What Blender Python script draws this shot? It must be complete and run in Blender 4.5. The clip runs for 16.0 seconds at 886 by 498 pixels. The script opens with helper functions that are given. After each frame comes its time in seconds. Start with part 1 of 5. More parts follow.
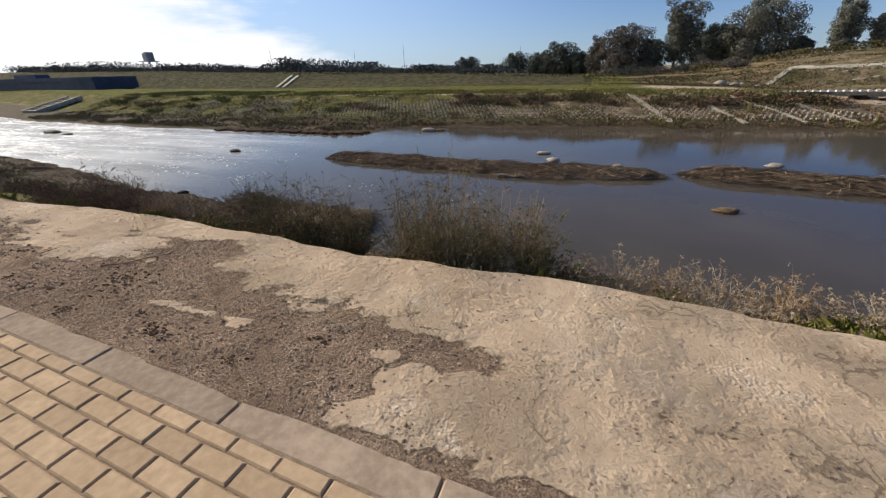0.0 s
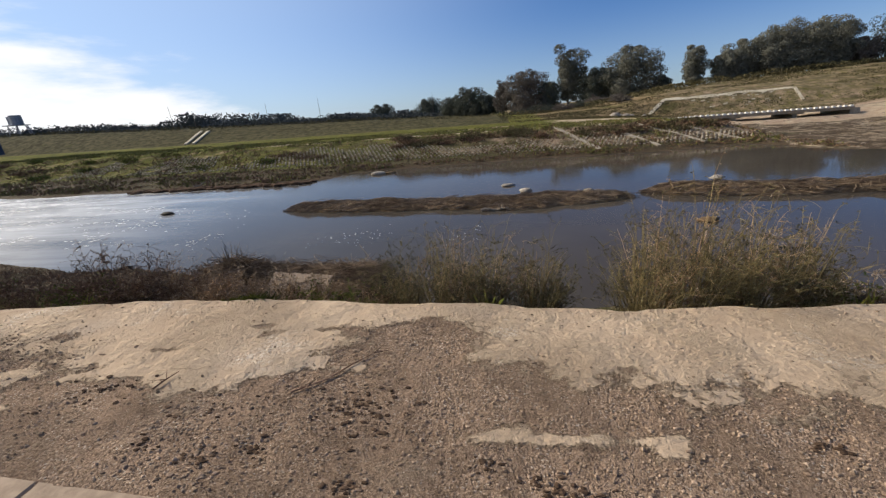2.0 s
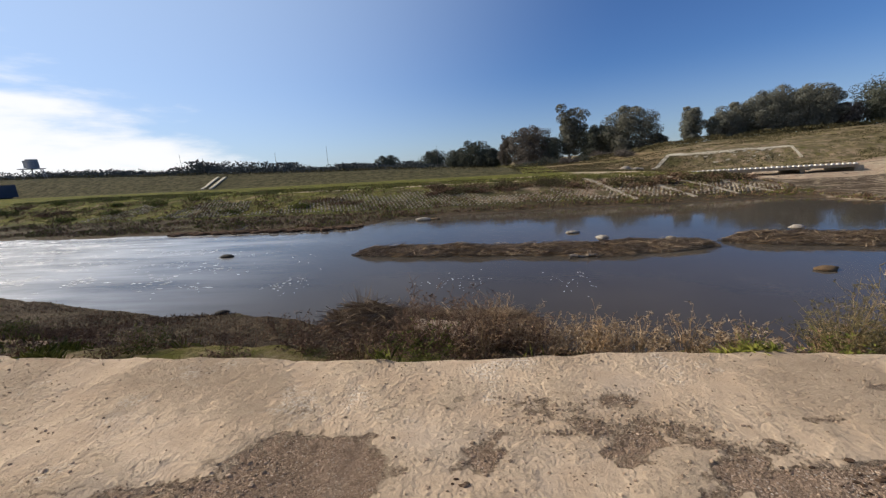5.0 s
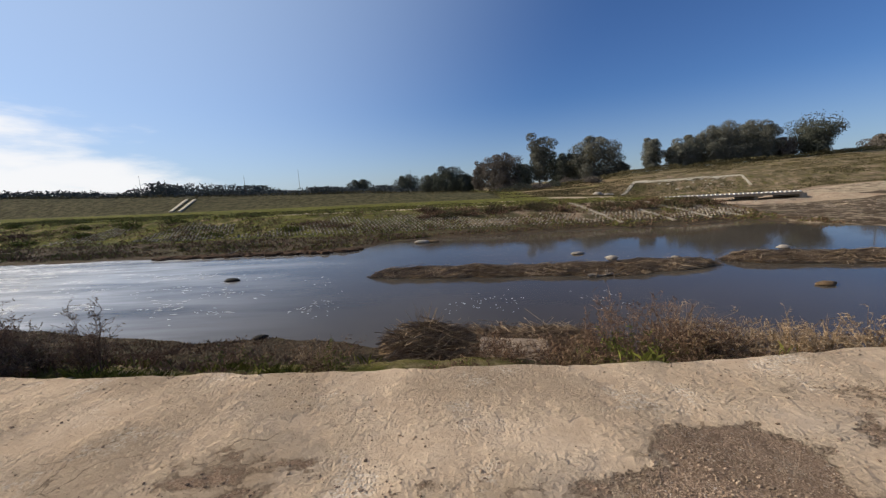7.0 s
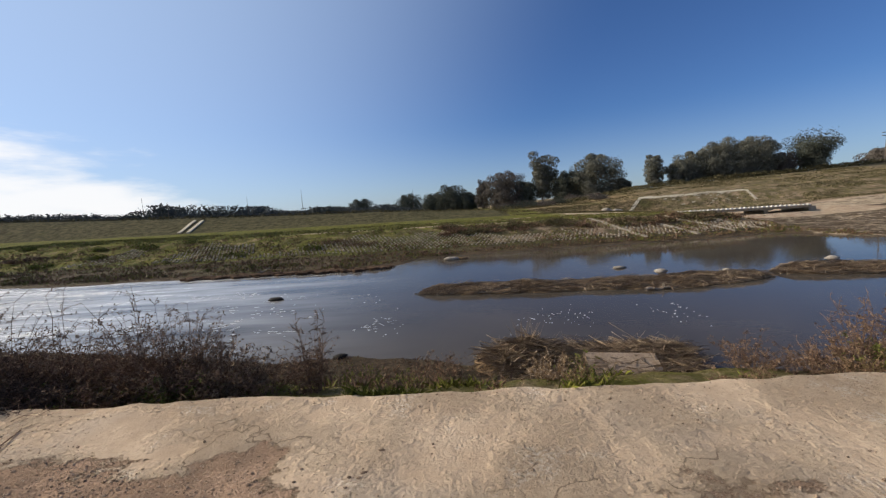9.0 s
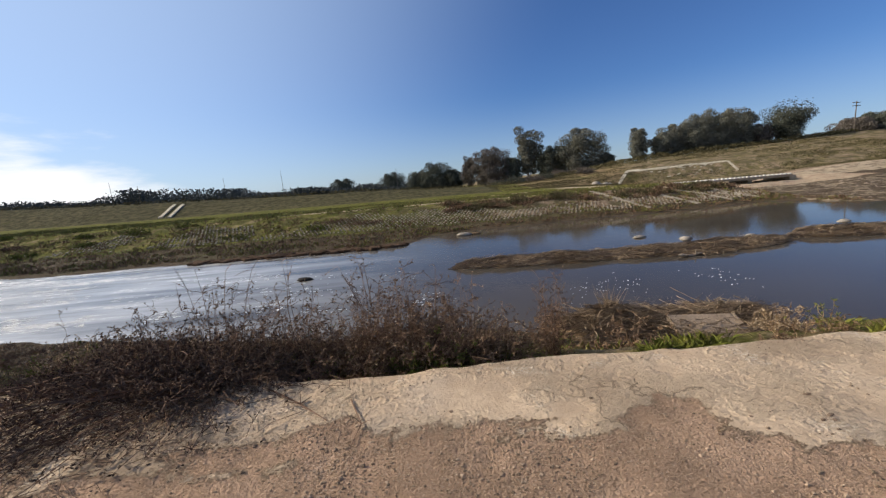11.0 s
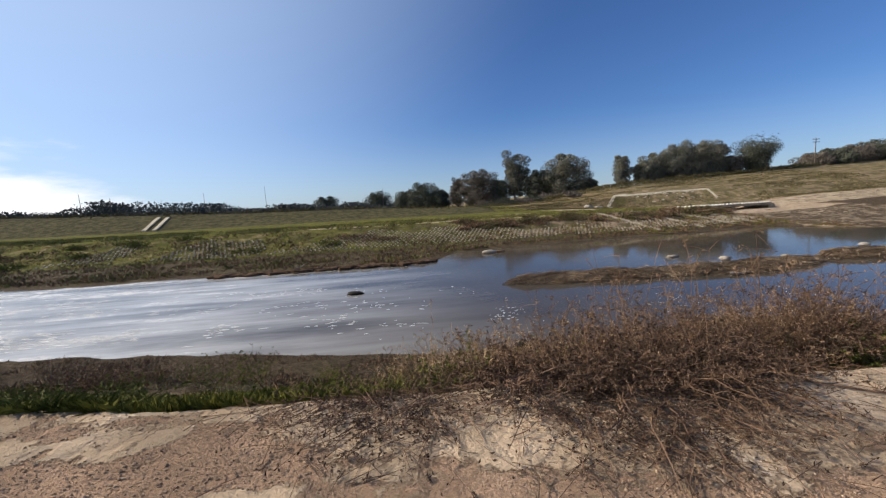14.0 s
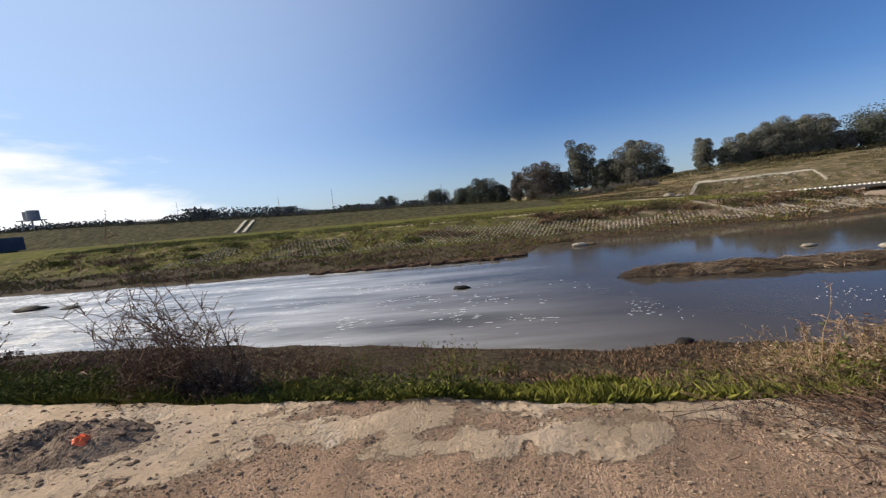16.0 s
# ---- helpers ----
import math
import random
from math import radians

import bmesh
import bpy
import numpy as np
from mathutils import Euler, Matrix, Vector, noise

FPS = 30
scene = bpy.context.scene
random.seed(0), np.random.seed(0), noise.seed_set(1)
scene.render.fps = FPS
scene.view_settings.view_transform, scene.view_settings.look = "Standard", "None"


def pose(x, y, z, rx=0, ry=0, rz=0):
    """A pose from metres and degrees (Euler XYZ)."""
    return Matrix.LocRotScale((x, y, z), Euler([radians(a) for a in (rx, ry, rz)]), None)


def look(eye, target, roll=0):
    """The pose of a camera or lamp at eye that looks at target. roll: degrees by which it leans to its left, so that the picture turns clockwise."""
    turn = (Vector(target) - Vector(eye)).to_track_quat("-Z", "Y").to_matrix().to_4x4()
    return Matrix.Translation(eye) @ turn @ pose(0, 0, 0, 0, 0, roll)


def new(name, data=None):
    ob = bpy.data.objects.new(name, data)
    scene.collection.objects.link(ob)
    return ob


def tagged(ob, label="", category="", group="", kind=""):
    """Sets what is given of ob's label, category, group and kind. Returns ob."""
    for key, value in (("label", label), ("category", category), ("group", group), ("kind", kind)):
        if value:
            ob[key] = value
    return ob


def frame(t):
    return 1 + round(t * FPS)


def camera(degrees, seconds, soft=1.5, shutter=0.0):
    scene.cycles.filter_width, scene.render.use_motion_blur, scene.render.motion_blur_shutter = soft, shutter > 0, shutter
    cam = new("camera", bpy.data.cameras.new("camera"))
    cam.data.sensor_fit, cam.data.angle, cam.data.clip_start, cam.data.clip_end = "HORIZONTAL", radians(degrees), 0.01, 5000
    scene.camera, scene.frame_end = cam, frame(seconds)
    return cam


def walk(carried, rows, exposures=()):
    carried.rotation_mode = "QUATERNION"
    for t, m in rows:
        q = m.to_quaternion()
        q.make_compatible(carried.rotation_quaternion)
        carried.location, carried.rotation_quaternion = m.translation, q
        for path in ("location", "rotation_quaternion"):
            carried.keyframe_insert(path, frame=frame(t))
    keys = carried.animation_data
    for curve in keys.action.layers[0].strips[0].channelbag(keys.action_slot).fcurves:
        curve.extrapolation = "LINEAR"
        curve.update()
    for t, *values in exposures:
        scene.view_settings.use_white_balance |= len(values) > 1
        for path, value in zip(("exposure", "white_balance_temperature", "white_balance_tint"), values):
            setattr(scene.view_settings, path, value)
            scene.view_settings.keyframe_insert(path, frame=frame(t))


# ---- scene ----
cam = camera(100.7, 16.0, soft=1.25)
PATH = [
    (0, (1.519, -0.201, 1.337), (0.936, 1.505, 0.471), -1.5),
    (0.5, (0.858, -0.158, 1.307), (0.471, 1.652, 0.55), 0.5),
    (1, (0.242, -0.091, 1.279), (0.053, 1.731, 0.477), 0.4),
    (1.5, (-0.372, -0.024, 1.272), (-0.674, 1.853, 0.653), -4.4),
    (2, (-0.95, -0.005, 1.258), (-1.176, 1.859, 0.569), -4.4),
    (2.5, (-1.549, 0.057, 1.311), (-1.883, 1.939, 0.723), -8.6),
    (3, (-2.138, 0.03, 1.305), (-2.372, 1.908, 0.657), -5.0),
    (3.5, (-2.714, 0.042, 1.285), (-3.069, 1.907, 0.656), -1.7),
    (4, (-3.318, -0.003, 1.318), (-3.618, 1.85, 0.628), -1.3),
    (4.5, (-3.97, 0.081, 1.291), (-4.161, 1.991, 0.73), -2.1),
    (4.7, (-4.232, 0.095, 1.288), (-4.432, 2.028, 0.816), -2.9),
    (6.8, (-6.532, -0.173, 1.34), (-6.545, 1.789, 0.953), -3.9),
    (7, (-6.772, -0.168, 1.318), (-6.782, 1.806, 0.993), -2.7),
    (7.5, (-7.345, -0.162, 1.305), (-7.369, 1.806, 0.95), -2.7),
    (8, (-7.948, -0.076, 1.339), (-8.03, 1.903, 1.064), -5.0),
    (8.2, (-8.187, -0.093, 1.325), (-8.208, 1.894, 1.1), -3.6),
    (10.3, (-10.551, 0.23, 1.259), (-10.468, 2.215, 1.025), -4.4),
    (10.5, (-10.804, 0.216, 1.226), (-10.643, 2.19, 0.942), -3.4),
    (11, (-11.384, 0.246, 1.231), (-11.279, 2.213, 0.884), -4.7),
    (11.5, (-11.941, 0.248, 1.216), (-11.885, 2.229, 0.948), -3.7),
    (12, (-12.498, 0.279, 1.244), (-12.252, 2.244, 0.962), -4.2),
    (12.5, (-13.077, 0.345, 1.289), (-12.919, 2.32, 1.018), -5.6),
    (13, (-13.647, 0.423, 1.272), (-13.396, 2.395, 1.051), -5.0),
    (13.5, (-14.242, 0.568, 1.277), (-13.973, 2.53, 1.0), -5.2),
    (14, (-14.781, 0.704, 1.178), (-14.544, 2.674, 0.933), -3.2),
    (14.5, (-15.377, 0.801, 1.208), (-15.201, 2.755, 0.821), -5.6),
    (15, (-15.905, 0.884, 1.166), (-15.755, 2.853, 0.852), -2.1),
    (15.5, (-16.451, 1.022, 1.155), (-16.362, 2.992, 0.823), -4.2),
    (16, (-16.983, 1.114, 1.167), (-17.041, 3.098, 0.925), -5.3),
]
walk(cam, [(t, look(eye, target, roll)) for t, eye, target, roll in PATH], exposures=[(0, 0.0), (4.7, -0.04), (7.5, -0.16), (10.3, -0.02), (13.5, 0.1), (16, 0.03)])

# ---- light: winter sun from the side, clear sky, a cloud bank low on that side ----
SUN = Vector((-0.83, 0.20, 0.53)).normalized()
sun_data = bpy.data.lights.new("sun", "SUN")
sun_data.energy, sun_data.angle, sun_data.color = 5.0, radians(0.5), (1.0, 0.872, 0.695)
sun = new("sun", sun_data)
sun.matrix_world = look((0, 0, 60), Vector((0, 0, 60)) - SUN)

world = bpy.data.worlds.new("sky")
scene.world = world
world.use_nodes = True
wn, wl = world.node_tree.nodes, world.node_tree.links
back = wn["Background"]
sky = wn.new("ShaderNodeTexSky")
sky.sky_type, sky.sun_disc = "NISHITA", False
sky.sun_elevation, sky.sun_rotation = math.asin(SUN.z), math.atan2(SUN.x, SUN.y)
sky.air_density, sky.dust_density, sky.ozone_density = 1.0, 0.4, 3.0
back.inputs["Strength"].default_value = 0.091
coord = wn.new("ShaderNodeTexCoord")
sep = wn.new("ShaderNodeSeparateXYZ")
wl.new(coord.outputs["Generated"], sep.inputs[0])


def wmath(op, a, b=None):
    n = wn.new("ShaderNodeMath")
    n.operation = op
    for i, v in enumerate((a, b)):
        if v is None:
            continue
        if isinstance(v, (int, float)):
            n.inputs[i].default_value = v
        else:
            wl.new(v, n.inputs[i])
    return n.outputs[0]


# the cloud bank: low, towards the sun's side, torn edges
flat = wn.new("ShaderNodeMapping")
flat.inputs["Scale"].default_value = (2.2, 2.2, 9.0)
wl.new(coord.outputs["Generated"], flat.inputs["Vector"])
cn = wn.new("ShaderNodeTexNoise")
cn.inputs["Scale"].default_value, cn.inputs["Detail"].default_value, cn.inputs["Roughness"].default_value = 1.7, 7.0, 0.55
wl.new(flat.outputs[0], cn.inputs["Vector"])
side = wmath("SUBTRACT", wmath("MULTIPLY", sep.outputs["X"], -1.0), wmath("MULTIPLY", sep.outputs["Y"], 0.35))
top = wmath("MULTIPLY", wmath("SUBTRACT", 0.16, sep.outputs["Z"]), 3.2)
amount = wmath("ADD", wmath("MULTIPLY", wmath("SUBTRACT", side, 0.30), 1.6), wmath("ADD", top, wmath("MULTIPLY", wmath("SUBTRACT", cn.outputs["Fac"], 0.5), 1.5)))
mask = wn.new("ShaderNodeMapRange")
mask.interpolation_type = "SMOOTHSTEP"
mask.inputs["From Min"].default_value, mask.inputs["From Max"].default_value = 0.18, 0.62
wl.new(amount, mask.inputs["Value"])
mix = wn.new("ShaderNodeMix")
mix.data_type = "RGBA"
wl.new(wmath("MULTIPLY", mask.outputs[0], 0.85), mix.inputs["Factor"])
tint = wn.new("ShaderNodeMix")
tint.data_type, tint.blend_type = "RGBA", "MULTIPLY"
tint.inputs[0].default_value = 1.0
wl.new(sky.outputs[0], tint.inputs[6])
tint.inputs[7].default_value = (0.55, 0.785, 1.17, 1)
# pale glow of thin haze round the sun
aim = wn.new("ShaderNodeVectorMath")
aim.operation = "DOT_PRODUCT"
wl.new(coord.outputs["Generated"], aim.inputs[0])
aim.inputs[1].default_value = SUN
halo = wn.new("ShaderNodeMapRange")
halo.interpolation_type = "SMOOTHSTEP"
halo.inputs["From Min"].default_value, halo.inputs["From Max"].default_value, halo.inputs["To Max"].default_value = 0.03, 1.05, 0.58
wl.new(aim.outputs["Value"], halo.inputs["Value"])
veil = wn.new("ShaderNodeMix")
veil.data_type = "RGBA"
wl.new(halo.outputs[0], veil.inputs["Factor"])
wl.new(tint.outputs[2], veil.inputs[6])
veil.inputs[7].default_value = (7.6, 9.5, 11.9, 1)
# stronger glow close to the unseen sun, added to whiten reflections on the water
glow = wn.new("ShaderNodeMapRange")
glow.interpolation_type = "SMOOTHSTEP"
glow.inputs["From Min"].default_value, glow.inputs["From Max"].default_value, glow.inputs["To Max"].default_value = 0.93, 1.0, 0.8
wl.new(aim.outputs["Value"], glow.inputs["Value"])
bright = wn.new("ShaderNodeMix")
bright.data_type = "RGBA"
wl.new(glow.outputs[0], bright.inputs["Factor"])
wl.new(veil.outputs[2], bright.inputs[6])
bright.inputs[7].default_value = (80, 78, 74, 1)
# pale haze low along the horizon
low = wn.new("ShaderNodeMapRange")
low.interpolation_type = "SMOOTHSTEP"
low.inputs["From Min"].default_value, low.inputs["From Max"].default_value = 0.22, -0.02
low.inputs["To Max"].default_value = 0.28
wl.new(sep.outputs["Z"], low.inputs["Value"])
pale = wn.new("ShaderNodeMix")
pale.data_type = "RGBA"
wl.new(low.outputs[0], pale.inputs["Factor"])
wl.new(bright.outputs[2], pale.inputs[6])
pale.inputs[7].default_value = (7.6, 8.0, 8.8, 1)
wl.new(pale.outputs[2], mix.inputs[6])
mix.inputs[7].default_value = (12.2, 12.0, 11.9, 1)
wl.new(mix.outputs[2], back.inputs["Color"])


# ---- materials ----
def vnoise(x, y, seed=0):
    xi, yi = np.floor(x).astype(np.int64), np.floor(y).astype(np.int64)
    fx, fy = x - xi, y - yi
    fx, fy = fx * fx * (3 - 2 * fx), fy * fy * (3 - 2 * fy)

    def hsh(a, b):
        n = (a * 374761393 + b * 668265263 + seed * 982451653) & 0xFFFFFFFF
        n = ((n ^ (n >> 13)) * 1274126177) & 0xFFFFFFFF
        return ((n ^ (n >> 16)) & 0xFFFF) / 65535.0

    a, b, c, d = hsh(xi, yi), hsh(xi + 1, yi), hsh(xi, yi + 1), hsh(xi + 1, yi + 1)
    return (a * (1 - fx) + b * fx) * (1 - fy) + (c * (1 - fx) + d * fx) * fy


def fbm(x, y, scale, octaves=4, seed=0):
    x, y = np.asarray(x, float), np.asarray(y, float)
    out, amp, tot = 0, 1.0, 0
    for k in range(octaves):
        out = out + amp * vnoise(x / scale + 17.3 * k, y / scale - 9.1 * k, seed + k)
        tot += amp
        amp *= 0.5
        scale /= 2.03
    return out / tot


def sstep(a, b, v):
    t = np.clip((v - a) / (b - a), 0, 1)
    return t * t * (3 - 2 * t)


class Nodes:
    def __init__(self, name):
        self.m = bpy.data.materials.new(name)
        self.m.use_nodes = True
        self.t = self.m.node_tree
        self.b = self.t.nodes["Principled BSDF"]
        self.pos = None

    def add(self, kind, **put):
        n = self.t.nodes.new(kind)
        for k, v in put.items():
            self.set(n, k.replace("_", " "), v)
        return n

    def set(self, n, key, v):
        if isinstance(v, bpy.types.NodeSocket):
            self.t.links.new(v, n.inputs[key])
        else:
            n.inputs[key].default_value = v

    def where(self):
        if not self.pos:
            self.pos = self.add("ShaderNodeNewGeometry").outputs["Position"]
        return self.pos

    def noise(self, scale, detail=4.0, rough=0.55, vec=None):
        return self.add("ShaderNodeTexNoise", Vector=vec or self.where(), Scale=scale, Detail=detail, Roughness=rough).outputs["Fac"]

    def voro(self, scale, vec=None, out="Color", feature="F1"):
        n = self.add("ShaderNodeTexVoronoi", Vector=vec or self.where(), Scale=scale)
        n.feature = feature
        return n.outputs[out]

    def ramp(self, v, a, b, lo=0.0, hi=1.0):
        n = self.add("ShaderNodeMapRange")
        n.interpolation_type = "SMOOTHSTEP"
        for k, s in enumerate((v, a, b, lo, hi)):
            self.set(n, k, s)
        return n.outputs[0]

    def math(self, op, a, b=0.0):
        n = self.add("ShaderNodeMath")
        n.operation = op
        self.set(n, 0, a)
        self.set(n, 1, b)
        return n.outputs[0]

    def mix(self, f, a, b, mode="MIX"):
        n = self.add("ShaderNodeMix")
        n.data_type, n.blend_type = "RGBA", mode
        self.set(n, 0, f)
        for k, v in ((6, a), (7, b)):
            self.set(n, k, (*v, 1) if isinstance(v, tuple) and len(v) == 3 else v)
        return n.outputs[2]

    def attr(self, name, out="Fac"):
        n = self.add("ShaderNodeAttribute")
        n.attribute_name = name
        return n.outputs[out]

    def rand(self):
        return self.add("ShaderNodeObjectInfo").outputs["Random"]

    def island(self):
        return self.add("ShaderNodeNewGeometry").outputs["Random Per Island"]

    def bump(self, height, strength=0.5, distance=0.02, normal=None):
        n = self.add("ShaderNodeBump", Strength=strength, Distance=distance, Height=height)
        if normal:
            self.set(n, "Normal", normal)
        return n.outputs[0]

    def done(self, color, rough=0.9, normal=None, spec=0.3, **more):
        self.set(self.b, "Base Color", (*color, 1) if isinstance(color, tuple) and len(color) == 3 else color)
        self.set(self.b, "Roughness", rough)
        self.set(self.b, "Specular IOR Level", spec)
        if normal:
            self.set(self.b, "Normal", normal)
        for k, v in more.items():
            self.set(self.b, k.replace("_", " "), v)
        return self.m


def grainy(name, dark, light, scale, rough=0.9, bump=0.4, dist=0.02, spec=0.25, vary="island", spread=0.35):
    """Two colours by noise at two scales, a little shift for each piece, fine relief."""
    k = Nodes(name)
    f = k.math("ADD", k.math("MULTIPLY", k.noise(scale, 5), 0.65), k.math("MULTIPLY", k.noise(scale * 0.13, 3), 0.5))
    c = k.mix(k.ramp(f, 0.35, 0.85), dark, light)
    if vary:
        r = k.island() if vary == "island" else k.rand()
        c = k.mix(1.0, c, k.mix(r, (1 - spread,) * 3, (1 + spread,) * 3), "MULTIPLY")
    return k.done(c, rough, k.bump(k.noise(scale * 2.2, 4), bump, dist), spec)


def ground_material():
    k = Nodes("river_land")
    fine, coarse, big = k.noise(60, 5, 0.65), k.noise(9, 4), k.noise(0.35, 4)
    # pale trodden crust with hairline stains
    crust = k.mix(k.ramp(k.noise(3.2, 5, 0.6), 0.3, 0.72), (0.395, 0.294, 0.200), (0.565, 0.436, 0.306))
    crust = k.mix(k.math("MULTIPLY", k.ramp(fine, 0.5, 0.75), 0.35), crust, (0.27, 0.21, 0.15))
    crust = k.mix(k.math("MULTIPLY", k.ramp(k.noise(1.1, 4), 0.52, 0.68), 0.4), crust, (0.40, 0.33, 0.26))
    # drying cracks and pits
    wob = k.add("ShaderNodeMapping", Vector=k.where()).outputs[0]
    bent = k.add("ShaderNodeVectorMath", Vector=wob)
    shift = k.add("ShaderNodeTexNoise", Vector=k.where(), Scale=3.0, Detail=5.0).outputs["Color"]
    k.t.links.new(shift, bent.inputs[1])
    line = k.voro(0.75, bent.outputs[0], "Distance", "DISTANCE_TO_EDGE")
    crack = k.math("MULTIPLY", k.ramp(line, 0.0035, 0.010, 1.0, 0.0), k.ramp(k.noise(1.6, 5, 0.65), 0.47, 0.58))
    crust = k.mix(k.math("MULTIPLY", crack, 0.55), crust, (0.13, 0.095, 0.065))
    pits = k.math("MULTIPLY", k.ramp(k.voro(26, None, "Distance"), 0.10, 0.2, 1.0, 0.0), k.ramp(k.noise(2.3, 4), 0.45, 0.6))
    crust = k.mix(k.math("MULTIPLY", pits, 0.6), crust, (0.19, 0.14, 0.10))
    crust = k.mix(k.math("MULTIPLY", k.ramp(k.noise(22, 6, 0.7), 0.54, 0.66), 0.4), crust, (0.24, 0.18, 0.125))
    stain = k.ramp(k.noise(0.8, 7, 0.68), 0.50, 0.64)
    crust = k.mix(k.math("MULTIPLY", stain, 0.20), crust, (0.255, 0.185, 0.128))
    chalk = k.math("MULTIPLY", k.ramp(k.noise(1.9, 6, 0.7), 0.55, 0.66), k.ramp(k.noise(45, 3, 0.6), 0.42, 0.6))
    crust = k.mix(k.math("MULTIPLY", chalk, 0.7), crust, (0.60, 0.515, 0.415))
    # grit: grey-brown small stones bedded in dirt
    cells = k.voro(150)
    one = k.add("ShaderNodeSeparateColor", Color=cells).outputs[0]
    grit = k.mix(k.ramp(one, 0.1, 0.95), (0.195, 0.134, 0.092), (0.44, 0.318, 0.222))
    grit = k.mix(k.math("MULTIPLY", k.ramp(one, 0.93, 0.97), 0.7), grit, (0.55, 0.5, 0.43))
    grit = k.mix(k.math("MULTIPLY", k.ramp(k.noise(3.1, 7, 0.72), 0.36, 0.60), 0.75), grit, (0.310, 0.216, 0.150))
    grit = k.mix(k.math("MULTIPLY", k.ramp(k.noise(7.5, 6, 0.7), 0.52, 0.66), 0.6), grit, (0.160, 0.108, 0.074))
    grit = k.mix(k.math("MULTIPLY", k.ramp(k.noise(1.7, 6, 0.7), 0.56, 0.68), 0.4), grit, (0.36, 0.28, 0.205))
    west = k.add("ShaderNodeSeparateXYZ", Vector=k.where()).outputs[0]
    grit = k.mix(k.math("MULTIPLY", k.ramp(west, -5.5, -10.0, 0.0, 0.75), k.ramp(k.noise(5, 5, 0.65), 0.3, 0.6, 0.5, 1.0)), grit, (0.47, 0.312, 0.208))
    g = k.ramp(k.math("ADD", k.attr("grit"), k.math("MULTIPLY", k.math("SUBTRACT", k.noise(9, 7, 0.75), 0.5), 1.9)), 0.34, 0.68)
    c = k.mix(g, crust, grit)
    # damp mud by the water
    mud = k.mix(k.ramp(coarse, 0.3, 0.75), (0.050, 0.036, 0.023), (0.125, 0.092, 0.060))
    m = k.ramp(k.math("ADD", k.attr("mud"), k.math("MULTIPLY", k.math("SUBTRACT", k.noise(1.6, 5, 0.65), 0.5), 0.8)), 0.35, 0.65)
    c = k.mix(m, c, mud)
    # turf, from lush to straw
    turf = k.mix(k.ramp(k.noise(0.9, 5, 0.65), 0.35, 0.68), (0.062, 0.072, 0.016), (0.165, 0.155, 0.034))
    turf = k.mix(k.math("MULTIPLY", k.ramp(k.noise(3.7, 5, 0.7), 0.45, 0.7), 0.45), turf, (0.15, 0.115, 0.045))
    t = k.ramp(k.math("ADD", k.attr("turf"), k.math("MULTIPLY", k.math("SUBTRACT", k.noise(0.8, 6, 0.7), 0.5), 0.9)), 0.35, 0.65)
    c = k.mix(t, c, turf)
    # straw-dry earth slopes
    dry = k.mix(k.ramp(k.noise(0.5, 6, 0.7), 0.35, 0.68), (0.125, 0.095, 0.050), (0.275, 0.200, 0.115))
    dry = k.mix(k.math("MULTIPLY", k.ramp(k.noise(0.23, 5, 0.6), 0.5, 0.65), 0.7), dry, (0.075, 0.078, 0.024))
    lain = k.add("ShaderNodeMapping", Vector=k.where(), Scale=(0.25, 1.0, 1.0)).outputs[0]
    d = k.ramp(k.math("ADD", k.attr("dry"), k.math("MULTIPLY", k.math("SUBTRACT", k.noise(0.7, 6, 0.7, lain), 0.5), 0.9)), 0.35, 0.65)
    c = k.mix(d, c, dry)
    # rough dark scrub on the levee and the far bank
    scrub = k.mix(k.ramp(k.noise(1.1, 6, 0.7), 0.35, 0.68), (0.042, 0.040, 0.021), (0.112, 0.098, 0.052))
    u = k.ramp(k.math("ADD", k.attr("scrub"), k.math("MULTIPLY", k.math("SUBTRACT", k.noise(0.55, 6, 0.72), 0.5), 1.1)), 0.3, 0.7)
    c = k.mix(u, c, scrub)
    sand = k.mix(k.ramp(k.noise(1.3, 5), 0.35, 0.7), (0.36, 0.28, 0.19), (0.50, 0.41, 0.29))
    s = k.ramp(k.math("ADD", k.attr("sand"), k.math("MULTIPLY", k.math("SUBTRACT", k.noise(0.9, 6, 0.7), 0.5), 0.8)), 0.4, 0.62)
    c = k.mix(s, c, sand)
    c = k.mix(1.0, c, k.mix(big, (0.82, 0.82, 0.82), (1.15, 1.15, 1.15)), "MULTIPLY")
    h = k.math("ADD", k.math("SUBTRACT", k.math("MULTIPLY", fine, 0.5), k.math("MULTIPLY", k.math("MULTIPLY", crack, 0.9), k.math("SUBTRACT", 1.0, g))), k.math("MULTIPLY", k.math("MULTIPLY", k.voro(150, None, "Distance"), -0.7), g))
    n = k.bump(k.math("MULTIPLY", k.math("MULTIPLY", k.voro(62, None, "Distance"), -1.0), k.math("ADD", k.math("MULTIPLY", g, 0.85), k.ramp(k.noise(1.9, 5, 0.7), 0.5, 0.62, 0.0, 0.5))), 0.9, 0.018)
    n = k.bump(h, 0.9, 0.013, n)
    n = k.bump(k.math("MULTIPLY", k.noise(24, 7, 0.75), k.ramp(k.noise(1.6, 5, 0.65), 0.42, 0.60, 0.2, 1.6)), 0.9, 0.034, n)
    n = k.bump(k.noise(7, 6, 0.65), 0.3, 0.02, n)
    return k.done(c, k.ramp(m, 0, 1, 1.0, 0.85), n, 0.04)


